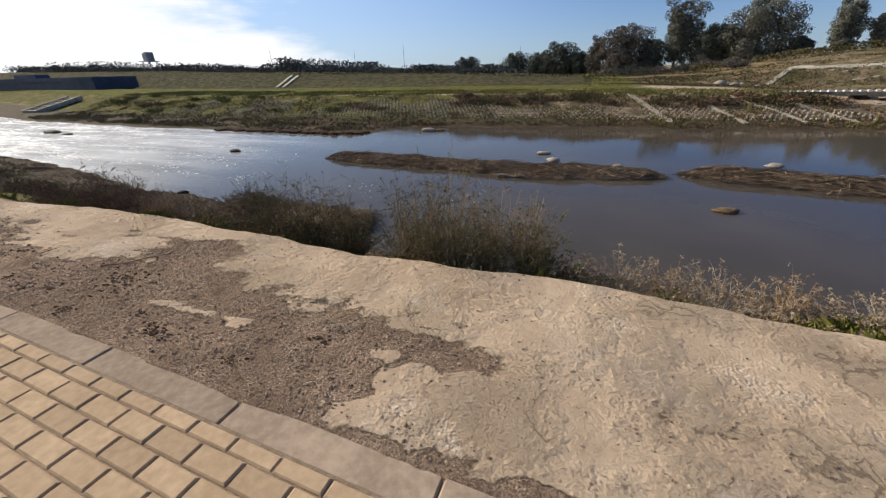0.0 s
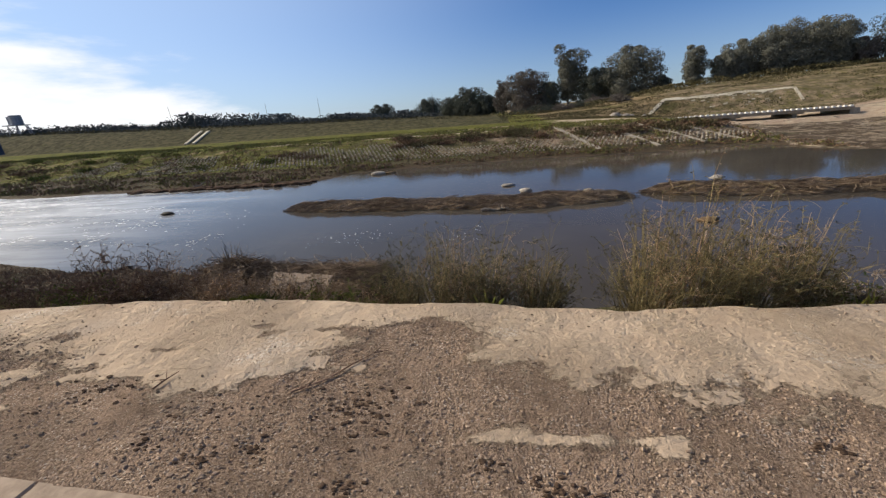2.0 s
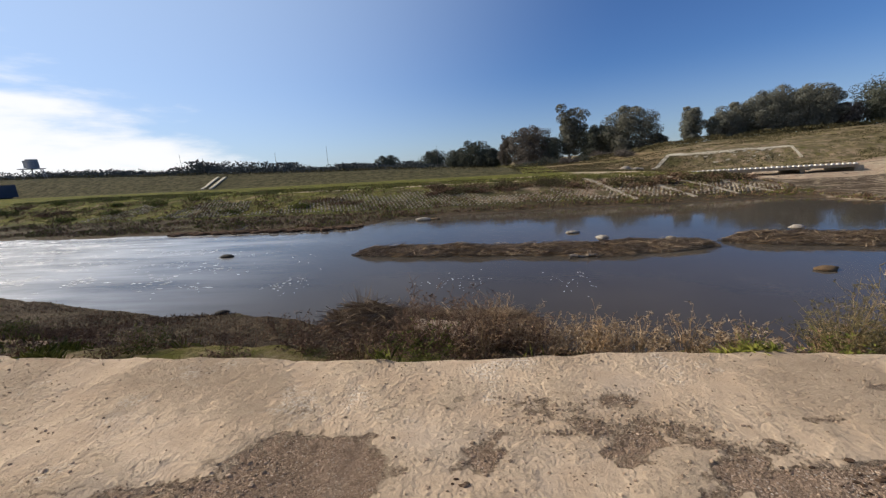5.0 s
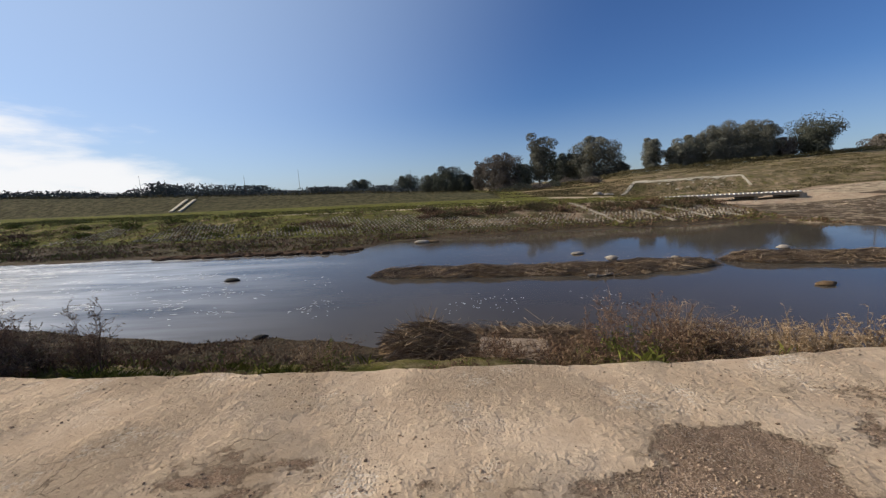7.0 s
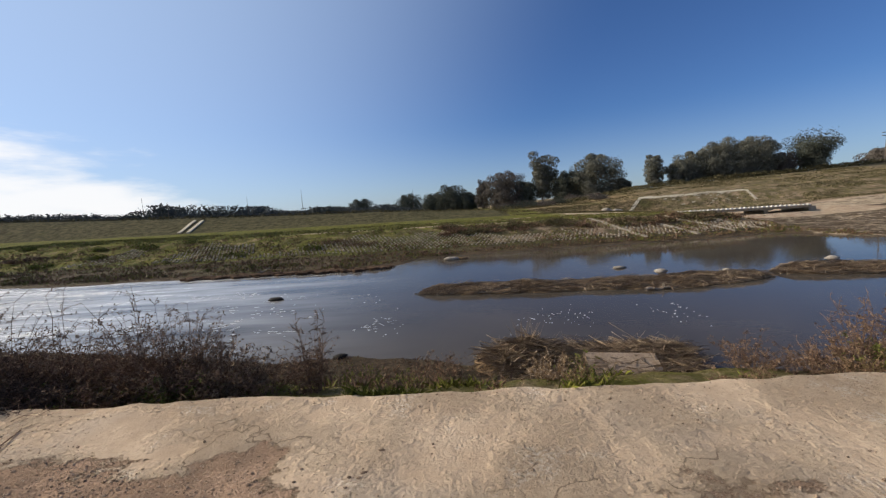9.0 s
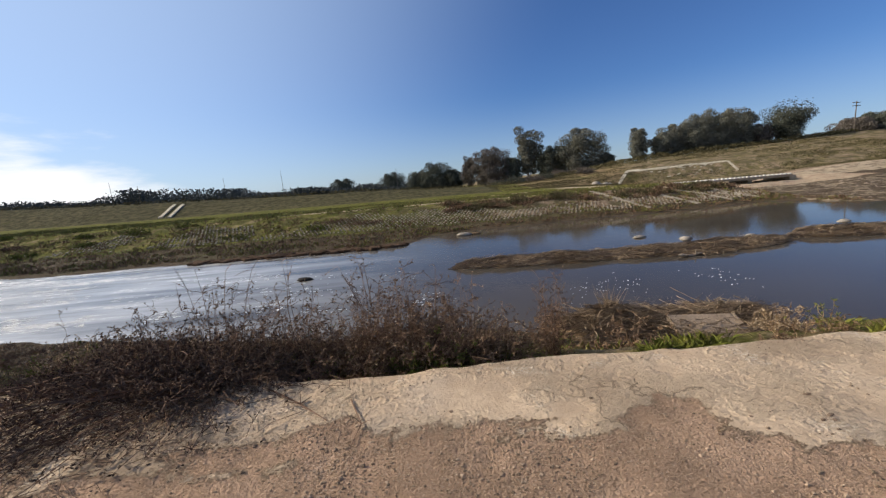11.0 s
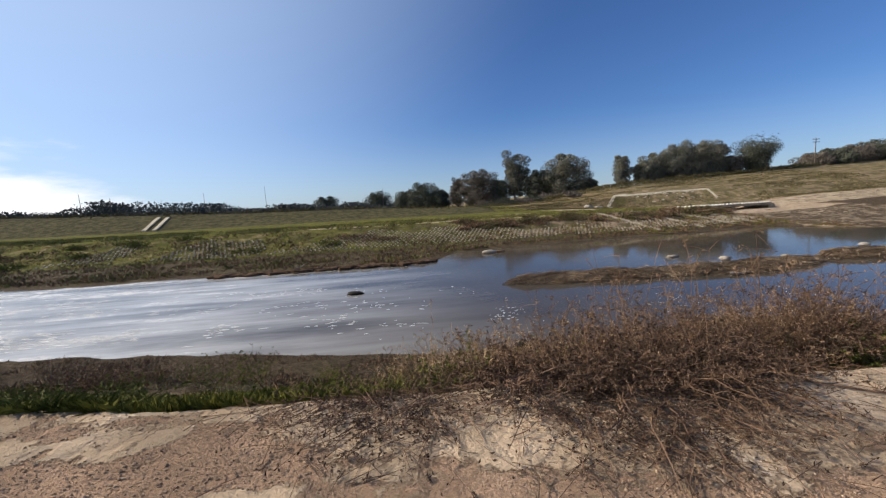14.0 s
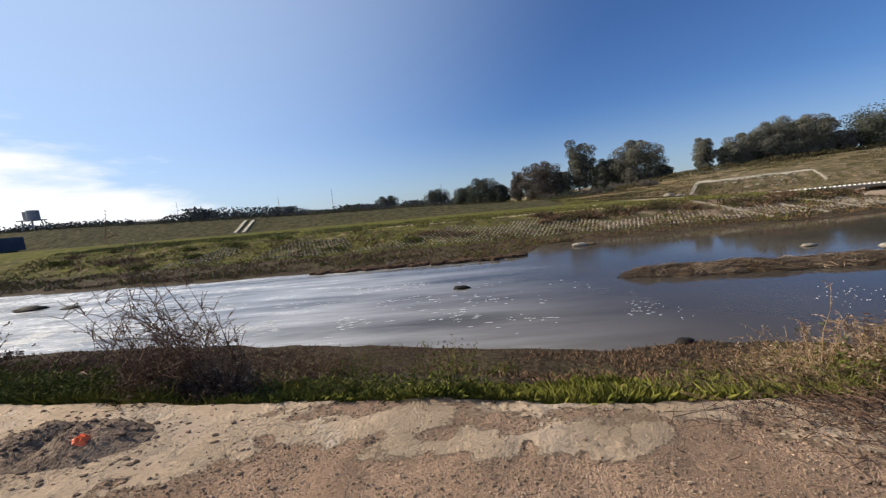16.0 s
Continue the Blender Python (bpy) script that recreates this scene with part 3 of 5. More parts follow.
def build_land():
    nx, ny = len(XS), len(YS)
    X, Y = np.meshgrid(XS, YS, indexing="ij")
    me = bpy.data.meshes.new("ground")
    co = np.stack([X, Y, HEIGHT], -1).reshape(-1, 3)
    i, j = np.meshgrid(np.arange(nx - 1), np.arange(ny - 1), indexing="ij")
    a = (i * ny + j).ravel()
    quads = np.stack([a, a + ny, a + ny + 1, a + 1], -1)
    me.vertices.add(len(co))
    me.vertices.foreach_set("co", co.ravel())
    me.loops.add(quads.size)
    me.loops.foreach_set("vertex_index", quads.ravel())
    me.polygons.add(len(quads))
    me.polygons.foreach_set("loop_start", np.arange(0, quads.size, 4))
    me.polygons.foreach_set("use_smooth", np.ones(len(quads), bool))
    me.update(calc_edges=True)
    e = soft_edge(XS)[:, None]
    fw, ft, lp = (along(t, XS)[:, None] for t in (FAR_WATER, FOOT, LIP))
    off = Y - e
    near = (off > 0.02) & (Y < 16)
    grit = np.where(off < 0.05, grit_amount(X, Y), 0.6)
    turf = np.where(near, sstep(0.0, 0.12, off) * sstep(2.6, 0.8, off - 1.4 * sstep(-19.5, -21, X)) * (0.55 + 0.3 * sstep(-9, -14, X)), 0)
    mud = np.where(near, sstep(0.9, 2.6, off - 1.4 * sstep(-19.5, -21, X)), 0) + np.where((Y >= 16) & (Y < 60), 1.0 - sstep(0.25, 0.8, HEIGHT - W) * (1 - sstep(20, 24, X)), 0)
    mud = np.where((Y > 46) & (X > 26) & (X < 50) & (HEIGHT < -1.7), 0.2, mud)
    bank = (Y >= ft) & (X < 24)
    turf = np.where(bank, 0.62 - 0.25 * sstep(-14, 8, X) * (Y < lp), turf)
    turf = np.where((Y > lp) & (X < 24), 0.85, turf)
    dry = np.where((Y > 40) & (X > 6), sstep(4, 12, X) * (0.95 - 0.50 * sstep(30, 38, X)) * sstep(56, 64, Y), 0)
    dry = np.where((Y > 92), 0.35, dry)
    turf = np.where(Y > 64, np.where(X < 10, 0.75, 0.48), turf)
    dry = np.where((Y > 61) & (X < 10), 0.38, dry)
    track = 1.2 * np.exp(-(((Y - lp - 1.9 - 0.03 * (X + 20)) / 1.3) ** 2)) * sstep(-40, -12, X) * sstep(26, 20, X)
    track = np.maximum(track, 0.9 * np.exp(-(((Y - lp - 9.5 - 0.12 * (X + 10)) / 0.9) ** 2)) * sstep(-20, -8, X) * sstep(30, 20, X))
    track = np.maximum(track, sstep(2, 12, X) * sstep(24, 20, X) * sstep(lp + 3, lp + 6, Y) * sstep(64, 58, Y) * 0.62)
    sandy = np.where((X > 46) & (Y > 50) & (Y < 61), 0.55, 0) + track
    sandy = np.where((X > 20) & (X < 50) & (Y > 19) & (Y < 50), 0.45, sandy)
    sandy = np.where((X > 27) & (X < 48) & (Y >= 46) & (Y < 66) & (HEIGHT < -1.8), 0.5, sandy)
    scrub = np.where((Y > 65) & (X < 14), 0.74, 0.0) + np.where((Y > 100), 0.3, 0)
    scrub = np.where(bank & (Y < lp), 0.50 - 0.12 * sstep(-10, -30, X), scrub)
    scrub = np.where((Y > fw) & (Y < ft) & (X < 22), 0.42, scrub)
    scrub = np.where((X > 24) & (Y > 61), 0.26 + 0.20 * sstep(30, 38, X), scrub)
    scrub = np.where((X > 4) & (X <= 24) & (Y > 61), 0.22, scrub)
    scrub = np.where(near & (off > 0.9) & (X > -19.8), 0.35, scrub)
    for name, v in (("scrub", scrub), ("grit", grit), ("mud", np.clip(mud, 0, 1)), ("turf", turf), ("dry", dry), ("sand", np.clip(sandy, 0, 1))):
        layer = me.attributes.new(name, "FLOAT", "POINT")
        layer.data.foreach_set("value", np.broadcast_to(v, X.shape).astype(np.float32).ravel())
    me.materials.append(LAND)
    tagged(new("ground", me), "river land with a pale trodden bank path, turf terrace and earth slopes", "ground", kind="structure")


build_land()

wm = Mesh()
wm.v = [(-400, -5, W), (24, -5, W), (400, -5, W), (400, 33, W), (24, 33, W), (24, 60, W), (-400, 60, W)]
wm.f = [(0, 1, 4, 5, 6), (1, 2, 3, 4)]
tagged(part("water", wm, WATER), "brown still river water mirroring the sky, pale sheen painted towards the sun", "water", kind="structure")


# ---- far bank: block revetment with concrete ribs ----
def slope_point(x, s):
    """On the far bank's slope: s from 0 at its foot to 1 at its lip."""
    y0, y1 = float(along(FOOT, x)), float(along(LIP, x))
    y = y0 + (y1 - y0) * s
    return x, y, height(x, y)


def revetment():
    rng = random.Random(3)
    m = Mesh()
    rows = 15
    for r in range(rows):
        s = 0.10 + 0.82 * r / (rows - 1)
        x = -46.0 + (r % 2) * 0.2
        while x < 20.5:
            v = float(fbm(x, r * 0.42, 3.2, 4, 31))
            bare = 0.74 - 1.1 * max(0.0, s - 0.45) - 0.22 * float(sstep(-20, -46, x)) - 0.9 * max(0.0, 0.12 - s)
            if x > -4:
                bare = 0.60 - 0.85 * max(0.0, s - 0.30)
            if v < bare + 0.06 * (rng.random() - 0.5) and rng.random() < 0.93:
                px, py, pz = slope_point(x, s)
                m.box((px + rng.uniform(-0.02, 0.02), py, pz + 0.03 + rng.uniform(-0.03, 0.03)), (0.15, 0.19, 0.08), rng.uniform(-5, 5), 13 + rng.uniform(-6, 6), 0.25)
            x += 0.35
    tagged(part("revetment_blocks", m, CONCRETE), "weathered concrete block mattress with weeds between, on the far bank", "blocks", kind="stuff")


revetment()


def rib(x0, x1, width):
    """A cast strip down the slope."""
    m = Mesh()
    n = 9
    for i in range(n):
        s = -0.02 + 1.04 * i / (n - 1)
        x = x1 + (x0 - x1) * s
        px, py, pz = slope_point(x, s)
        for k in (-1, 1):
            m.v.append((px + k * width / 2, py, pz + 0.10))
            m.v.append((px + k * width / 2, py, pz - 0.15))
    for i in range(n - 1):
        b = i * 4
        m.f += [(b, b + 2, b + 6, b + 4), (b, b + 4, b + 5, b + 1), (b + 2, b + 3, b + 7, b + 6)]
    m.f += [(0, 1, 3, 2), (b + 4, b + 6, b + 7, b + 5)]
    tagged(part("bank_rib", m, CONCRETE), "pale cast concrete strip down the grassy bank", "concrete strip", "ribs of the far bank")


for a, b, w in ((5.9, 8.2, 0.38), (9.8, 12.6, 0.34), (12.9, 16.2, 0.25), (15.5, 19.0, 0.22)):
    rib(a, b, w)


def shrub_mound(at, rx, ry, h, seed, mat, label, name="bank_shrub", leaves=700, size=0.22):
    """A low shrub: short stems and a broken crown of leaves."""
    rng = random.Random(seed)
    top = thing(name, at, label, "shrub")
    st, lf = Mesh(), Mesh()
    for _ in range(26):
        a, q = rng.random() * 6.283, math.sqrt(rng.random())
        x, y = math.cos(a) * rx * q, math.sin(a) * ry * q
        z = h * (1 - 0.6 * q * q) * rng.uniform(0.7, 1.05)
        st.tube([(x * 0.3, y * 0.3, -0.1), (x * 0.75, y * 0.75, z * 0.55), (x, y, z)], 0.03, 0.008)
        for _ in range(leaves // 26):
            p = (x + rng.gauss(0, 0.18 * rx), y + rng.gauss(0, 0.2 * ry), max(0.0, z * rng.uniform(0.2, 1.0) + rng.gauss(0, 0.08)))
            lf.leaf(p, (rng.gauss(0, 1), rng.gauss(0, 1), rng.gauss(0.3, 0.8)), (rng.gauss(0, 1), rng.gauss(0, 1), rng.gauss(0, 1)), size * rng.uniform(0.6, 1.4), size * 0.6)
    part("brushwood", st, STEM_DARK, top)
    part("foliage", lf, mat, top)


rs = random.Random(41)
for i in range(44):
    x = rs.uniform(-9, 20)
    s = rs.choice((0.72, 0.8, 0.88, 0.6)) + rs.uniform(-0.05, 0.05)
    p = slope_point(x, s)
    shrub_mound(p, rs.uniform(0.6, 1.5), rs.uniform(0.4, 0.8), rs.uniform(0.25, 0.6), 300 + i, OLIVE_LEAF if rs.random() < 0.6 else BROWN_LEAF, "low dark weeds growing through the bank's concrete blocks", leaves=300, size=0.16)
for i in range(16):
    x = rs.uniform(-60, -16)
    p = slope_point(x, rs.uniform(0.05, 0.95))
    shrub_mound(p, rs.uniform(0.6, 1.8), rs.uniform(0.4, 0.9), rs.uniform(0.2, 0.45), 400 + i, WEED_LEAF if rs.random() < 0.6 else BROWN_LEAF, "low tangled weeds on the muddy far bank", leaves=300, size=0.16)


# ---- reed islands in the river ----
def island(at, pts, top, seed, label):
    """A floating bed of matted dead reeds: an uneven mound with reeds lying over it."""
    rng = random.Random(seed)
    x0, y0, z0 = at
    head = thing("reed_island", at, label, "reed island", "islands in the river")
    front = np.array([(p[0], p[1]) for p in pts])
    rear = np.array([(p[0], p[2]) for p in pts])
    xs = np.arange(pts[0][0], pts[-1][0] + 0.01, 0.16)
    m, ny = Mesh(), 15
    a = np.interp(xs, front[:, 0], front[:, 1]) + 0.35 * (fbm(xs, 0 * xs, 0.7, 3, seed) - 0.5)
    b = np.interp(xs, rear[:, 0], rear[:, 1]) + 0.35 * (fbm(xs, 0 * xs + 5, 0.7, 3, seed + 1) - 0.5)
    grid = {}
    for i, x in enumerate(xs):
        ends = min(1.0, 0.1 + (x - xs[0]) / 0.8, 0.1 + (xs[-1] - x) / 0.8)
        for j in range(ny):
            t = j / (ny - 1)
            y = a[i] + (b[i] - a[i]) * t
            bow = max(0.0, math.sin(math.pi * t)) ** 0.6
            z = -0.12 + (top * (0.45 + 0.9 * float(fbm(x, y, 0.8, 4, seed + 2))) * ends + 0.1) * bow + 0.05 * (float(fbm(x, y, 0.2, 2, seed + 3)) - 0.5)
            grid[i, j] = (x, y, z)
            m.v.append((x - x0, y - y0, z))
    for i in range(len(xs) - 1):
        for j in range(ny - 1):
            q = i * ny + j
            m.f.append((q, q + ny, q + ny + 1, q + 1))
    part("reed_bed", m, MAT_MAT, head, "brown matted reed bed", True)
    r = Mesh()
    for _ in range(int(len(xs) * 44)):
        i, j = rng.randrange(len(xs)), rng.randrange(1, ny - 1)
        x, y, z = grid[i, j]
        d = rng.gauss(0, 0.6)
        l = rng.uniform(0.12, 0.5)
        ux, uy = math.cos(d) * l, math.sin(d) * l * 0.8
        lift = rng.uniform(0.0, 0.07) + (0.08 if rng.random() < 0.06 else 0)
        r.tube([(x - x0 - ux, y - y0 - uy, z + 0.01), (x - x0, y - y0, z + 0.03 + lift), (x - x0 + ux, y - y0 + uy, z + 0.01 + lift * rng.uniform(0, 1.5))], rng.uniform(0.005, 0.014), 0.004)
    part("straw_cover", r, REED_MAT, head, "broken straw-coloured reeds")
    return grid


island((-2, 15.6, W), [(-9.9, 15.9, 16.6), (-8.0, 15.3, 17.0), (-5.3, 15.0, 16.9), (-1.8, 14.7, 16.6), (0.2, 14.2, 16.5), (2.8, 14.7, 16.4), (5.1, 15.2, 16.0)], 0.30, 50, "long brown island of matted dead reeds with pale stones and litter")
island((9, 15.5, W), [(6.0, 15.9, 16.4), (7.8, 15.0, 17.2), (10.0, 14.5, 16.8), (12.5, 14.6, 16.2), (16, 14.2, 15.8), (21, 13.6, 15.4)], 0.34, 60, "brown reed island trailing off across the water")


def boulder(name, at, r, seed, mat, label, category="rock", squash=0.7):
    rng = random.Random(seed)
    m = Mesh()
    m.rock((0, 0, 0), r, rng, squash, 6, 11)
    ob = part(name, m, mat, None, "", True)
    ob.location = at
    return tagged(ob, label, category)


def driftlog(at, length, r, seed, turn, label, rise=0.0):
    rng = random.Random(seed)
    m = Mesh()
    pts = [(length * (i / 7 - 0.5), rng.gauss(0, 0.03), rise * (i / 7) + 0.04 * math.sin(i * 1.3)) for i in range(8)]
    m.tube(pts, r, r * 0.55, 6)
    for _ in range(3):
        i = rng.randrange(1, 6)
        p = pts[i]
        m.tube([p, (p[0] + rng.uniform(-0.1, 0.2), p[1] + rng.uniform(-0.2, 0.2), p[2] + rng.uniform(0.05, 0.25))], r * 0.5, r * 0.2, 4)
    ob = part("driftwood", m, WOOD_GREY)
    ob.location, ob.rotation_euler[2] = at, radians(turn)
    tagged(ob, label, "driftwood")


# half-sunk things in the water
boulder("river_rock", (-16.8, 16.6, W + 0.02), (0.36, 0.2, 0.17), 71, ROCK_DARK, "wet dark rock breaking the river surface")
boulder("river_rock", (-40.3, 20.2, W + 0.03), (0.8, 0.45, 0.28), 72, ROCK_DARK, "wet dark rock breaking the river surface")
boulder("river_rock", (-37.6, 19.8, W), (0.55, 0.3, 0.18), 73, ROCK_DARK, "small wet dark rock breaking the river surface")
boulder("river_rock", (-11.9, 9.3, W + 0.02), (0.22, 0.16, 0.16), 74, ROCK_DARK, "dark stone at the muddy water's edge")
boulder("pale_stone", (-8.4, 26.2, W + 0.06), (0.55, 0.3, 0.22), 75, STONE_MAT, "pale stone standing in the shallows")
boulder("pale_stone", (-7.6, 26.4, W + 0.02), (0.4, 0.28, 0.16), 76, MAT_MAT, "brown tussock beside a pale stone in the shallows")
boulder("pale_stone", (0.35, 19.3, W + 0.03), (0.36, 0.2, 0.14), 77, STONE_MAT, "pale stone standing in the water behind the reeds")
boulder("pale_stone", (1.0, 16.6, W + 0.26), (0.30, 0.2, 0.19), 78, STONE_MAT, "pale rounded stone lying on the reed island")
boulder("reed_tussock", (6.1, 11.9, W + 0.02), (0.34, 0.2, 0.16), 79, MAT_MAT, "small dead reed tussock in the water", "tussock")
boulder("pale_stone", (8.9, 16.6, W + 0.42), (0.3, 0.2, 0.15), 80, STONE_MAT, "pale stone on the reed island")
boulder("pale_stone", (3.5, 15.9, W + 0.30), (0.2, 0.15, 0.12), 82, STONE_MAT, "small pale stone on the reed island")
driftlog((-0.5, 14.35, W + 0.06), 1.1, 0.07, 81, 5, "bleached driftwood lying against the reed island")
driftlog((-21.0, 24.3, W + 0.1), 0.9, 0.05, 83, 30, "bleached stick on the muddy far shore", 0.3)


def mud_spit():
    m = Mesh()
    rng = random.Random(90)
    for _ in range(420):
        x = rng.uniform(-26, -12.6)
        y = float(along(FAR_WATER, x)) + rng.gauss(0.0, 0.22)
        r = rng.uniform(0.06, 0.22)
        m.rock((x, y, W + rng.uniform(0.0, 0.1)), (r * 1.7, r, r), rng, 0.7, 2, 5)
    tagged(part("shore_debris", m, MUD_LUMP), "dark clods and rotted debris along the muddy far shore", "debris", kind="stuff")
    m = Mesh()
    for _ in range(520):
        x, y = rng.uniform(17, 46), rng.uniform(22, 50)
        z = height(x, y)
        if z < W + 0.03:
            continue
        r = 0.03 + 0.14 * rng.random() ** 4
        m.rock((x, y, z), (r * 1.5, r, r), rng, 0.7, 2, 5)
    tagged(part("creek_rubble", m, RUBBLE_MAT), "brown rubble scattered over the muddy creek mouth", "rubble", kind="stuff")


mud_spit()


def foam():
    rng = random.Random(95)
    m = Mesh()
    for k in range(2000):
        x = -34 + 33 * rng.random() ** 1.7
        lane = rng.choice((0, 0, 0, 0, 1, 2))
        y = (11.6 + 0.10 * (-x - 6), 12.6 + 0.20 * (-x - 6), 16.0 + 0.16 * (-x - 8))[lane] + rng.gauss(0, 0.55)
        if float(fbm(x, y, 1.6, 3, 96)) < 0.50 + 0.10 * float(sstep(-14, -5, x)):
            continue
        n, b = 7, len(m.v)
        rx, ry = rng.uniform(0.02, 0.075) * (0.5 if x > -11 else 1.0) * (1.0 + 0.20 * max(0, -x - 12)), rng.uniform(0.008, 0.026)
        for i in range(n):
            a = 6.283 * i / n
            q = rng.uniform(0.6, 1.2)
            m.v.append((x + rx * q * math.cos(a), y + ry * q * math.sin(a), W + 0.004))
        m.v.append((x, y, W + 0.015))
        m.f += [(b + i, b + (i + 1) % n, b + n) for i in range(n)]
    tagged(part("foam_flecks", m, FOAM_MAT), "white foam flecks drifting on the water", "foam", kind="stuff")


foam()


# ---- the creek's road bridge with its painted kerb ----
def creek_bridge():
    top = thing("creek_bridge", (31.6, 55.2, -2.6), "low flat concrete road bridge with white-painted kerb blocks", "bridge")
    d = Mesh()
    x0, x1 = -4.2, 13.2
    d.box(((x0 + x1) / 2, 0, 0.90), (x1 - x0, 4.6, 0.26))
    d.box(((x0 + x1) / 2, -2.2, 1.06), (x1 - x0, 0.35, 0.08))
    part("deck", d, CONCRETE, top, "brown weathered deck")
    for x in (-0.2, 7.0):
        p = Mesh()
        p.box((x, 0, 0.2), (0.6, 3.6, 1.05), 0, 0, 0.0)
        p.box((x, 0, 0.69), (1.5, 4.2, 0.16))
        part("pier", p, CONCRETE, top)
    ab = Mesh()
    ab.box((x1 + 0.3, 0, 0.35), (1.2, 4.6, 1.2), 0, 0, 0.1)
    part("abutment", ab, CONCRETE, top)
    x, i = x0 - 5.4, 0
    while x < x1:
        k = Mesh()
        z = 1.2 + (0.0 if x > x0 else 0.018 * (x - x0))
        k.box((x, -2.2, z), (0.36, 0.30, 0.22), 0, 0, 0.2)
        part("kerb_block", k, WHITE_PAINT, top)
        x += 0.66
        i += 1
    s = Mesh()
    s.box((x0 - 2.7, -2.2, 0.98), (5.4, 0.36, 0.3), 0, 0)
    s.box(((x0 + x1) / 2, -2.2, 1.115), (x1 - x0, 0.24, 0.05), 0, 0)
    part("kerb", s, KERB_BLACK, top, "dark worn kerb between the white blocks")
    return top


creek_bridge()


def slope_frame():
    """Eroded pale beams and washed-out earth that frame a panel of the slope."""
    top = thing("slope_frame", (40, 74, 0), "crumbling pale concrete beams framing a grassy earth slope panel", "concrete frame")
    rng = random.Random(117)

    def beam(a, b, w, worn):
        m = Mesh()
        n = 2 + int(math.hypot(b[0] - a[0], b[1] - a[1]) / 0.35)
        dx, dy = b[1] - a[1], a[0] - b[0]
        l = math.hypot(dx, dy)
        for i in range(n):
            t = i / (n - 1)
            sway = worn * (float(fbm(np.float64(i * 0.35), np.float64(w * 9), 1.6, 3, 118)) - 0.5)
            x, y = a[0] + (b[0] - a[0]) * t + sway * dx / l, a[1] + (b[1] - a[1]) * t + sway * dy / l
            wide = w * (1 + 0.9 * worn * (rng.random() - 0.5))
            for k in (-1, 1):
                px, py = x + k * wide / 2 * dx / l, y + k * wide / 2 * dy / l
                z = height(px, py)
                m.v += [(px - 40, py - 74, z + 0.10), (px - 40, py - 74, z - 0.3)]
        for i in range(n - 1):
            q = i * 4
            m.f += [(q, q + 2, q + 6, q + 4), (q, q + 4, q + 5, q + 1), (q + 2, q + 3, q + 7, q + 6)]
        part("beam", m, CONCRETE_PALE, top)

    beam((28.9, 72.8), (33.0, 76.8), 0.55, 0.1)
    beam((33.0, 76.8), (52.2, 73.3), 0.65, 0.6)
    beam((52.2, 73.3), (51.4, 69.8), 0.42, 0.2)
    for _ in range(30):
        x, q = rng.uniform(36, 51), rng.random() ** 1.6
        y0 = 76.5 - 0.18 * (x - 33) - 3.0 * q
        beam((x, y0), (x + rng.uniform(0.3, 0.9), y0 + rng.uniform(-0.25, 0.15)), rng.uniform(0.08, 0.2), 0.4)


slope_frame()
for i, (x, y, r) in enumerate(((21.0, 66.2, 0.75), (22.6, 65.8, 0.55), (23.6, 66.4, 0.45), (22.0, 66.9, 0.5), (25.4, 66.0, 0.35))):
    boulder("boulder", (x, y, height(x, y) + r * 0.35), (r, r * 0.8, r * 0.9), 110 + i, STONE_MAT, "pale boulder at the end of the bridge road")


def levee_steps():
    """Two cast channels that run up the levee side by side."""
    for k, dx in enumerate((0.0, 1.6)):
        m = Mesh()
        for i in range(9):
            t = i / 8
            x, y = -56.1 + dx - 2.0 * t, 66.6 + 7.8 * t
            z = height(x, y)
            for s in (-1, 1):
                m.v += [(x + s * 0.3, y, z + 0.22), (x + s * 0.3, y, z - 0.2)]
        for i in range(8):
            q = i * 4
            m.f += [(q, q + 2, q + 6, q + 4), (q, q + 4, q + 5, q + 1), (q + 2, q + 3, q + 7, q + 6)]
        m.f += [(0, 1, 3, 2)]
        tagged(part("drain_channel", m, CONCRETE_PALE), "pale concrete drain channel up the grassy levee", "drain channel", "levee channels")


levee_steps()


# ---- distance: left side structures, poles ----
def tank_tower():
    x, y = -113.0, 84.0
    z = height(x, y)
    top = thing("tank_tower", (x, y, z), "dark steel tank and panel on a lattice tower", "tower")
    for sx in (-1.5, 1.5):
        for sy in (-1.2, 1.2):
            m = Mesh()
            m.tube([(sx, sy, -0.5), (sx * 0.8, sy * 0.8, 2.6)], 0.14, 0.12, 4)
            part("leg", m, DARK_STEEL, top)
    m = Mesh()
    for a, b in (((-1.5, -1.2, 0.5), (1.3, -1.0, 2.4)), ((1.5, -1.2, 0.5), (-1.3, -1.0, 2.4)), ((-1.4, -1.1, 1.3), (1.4, -1.1, 1.3))):
        m.tube([a, b], 0.07, 0.07, 4)
    part("brace", m, DARK_STEEL, top)
    m = Mesh()
    m.box((0, 0, 2.65), (3.8, 3.2, 0.18))
    part("platform", m, DARK_STEEL, top)
    m = Mesh()
    m.tube([(0.55, 0, 2.7), (0.55, 0, 3.0), (0.55, 0, 4.7), (0.55, 0, 4.9)], 1.15, 1.1, 14)
    part("tank", m, DARK_STEEL, top, "dark upright tank")
    m = Mesh()
    m.box((-1.35, 0, 3.8), (0.7, 0.5, 1.8), 0, 0)
    part("panel", m, DARK_STEEL, top)
    m = Mesh()
    m.tube([(1.8, 0, 2.7), (2.9, 0, 2.6), (3.5, 0, 1.0), (3.7, 0, 0)], 0.11, 0.11, 4)
    part("side_pipe", m, DARK_STEEL, top)


tank_tower()


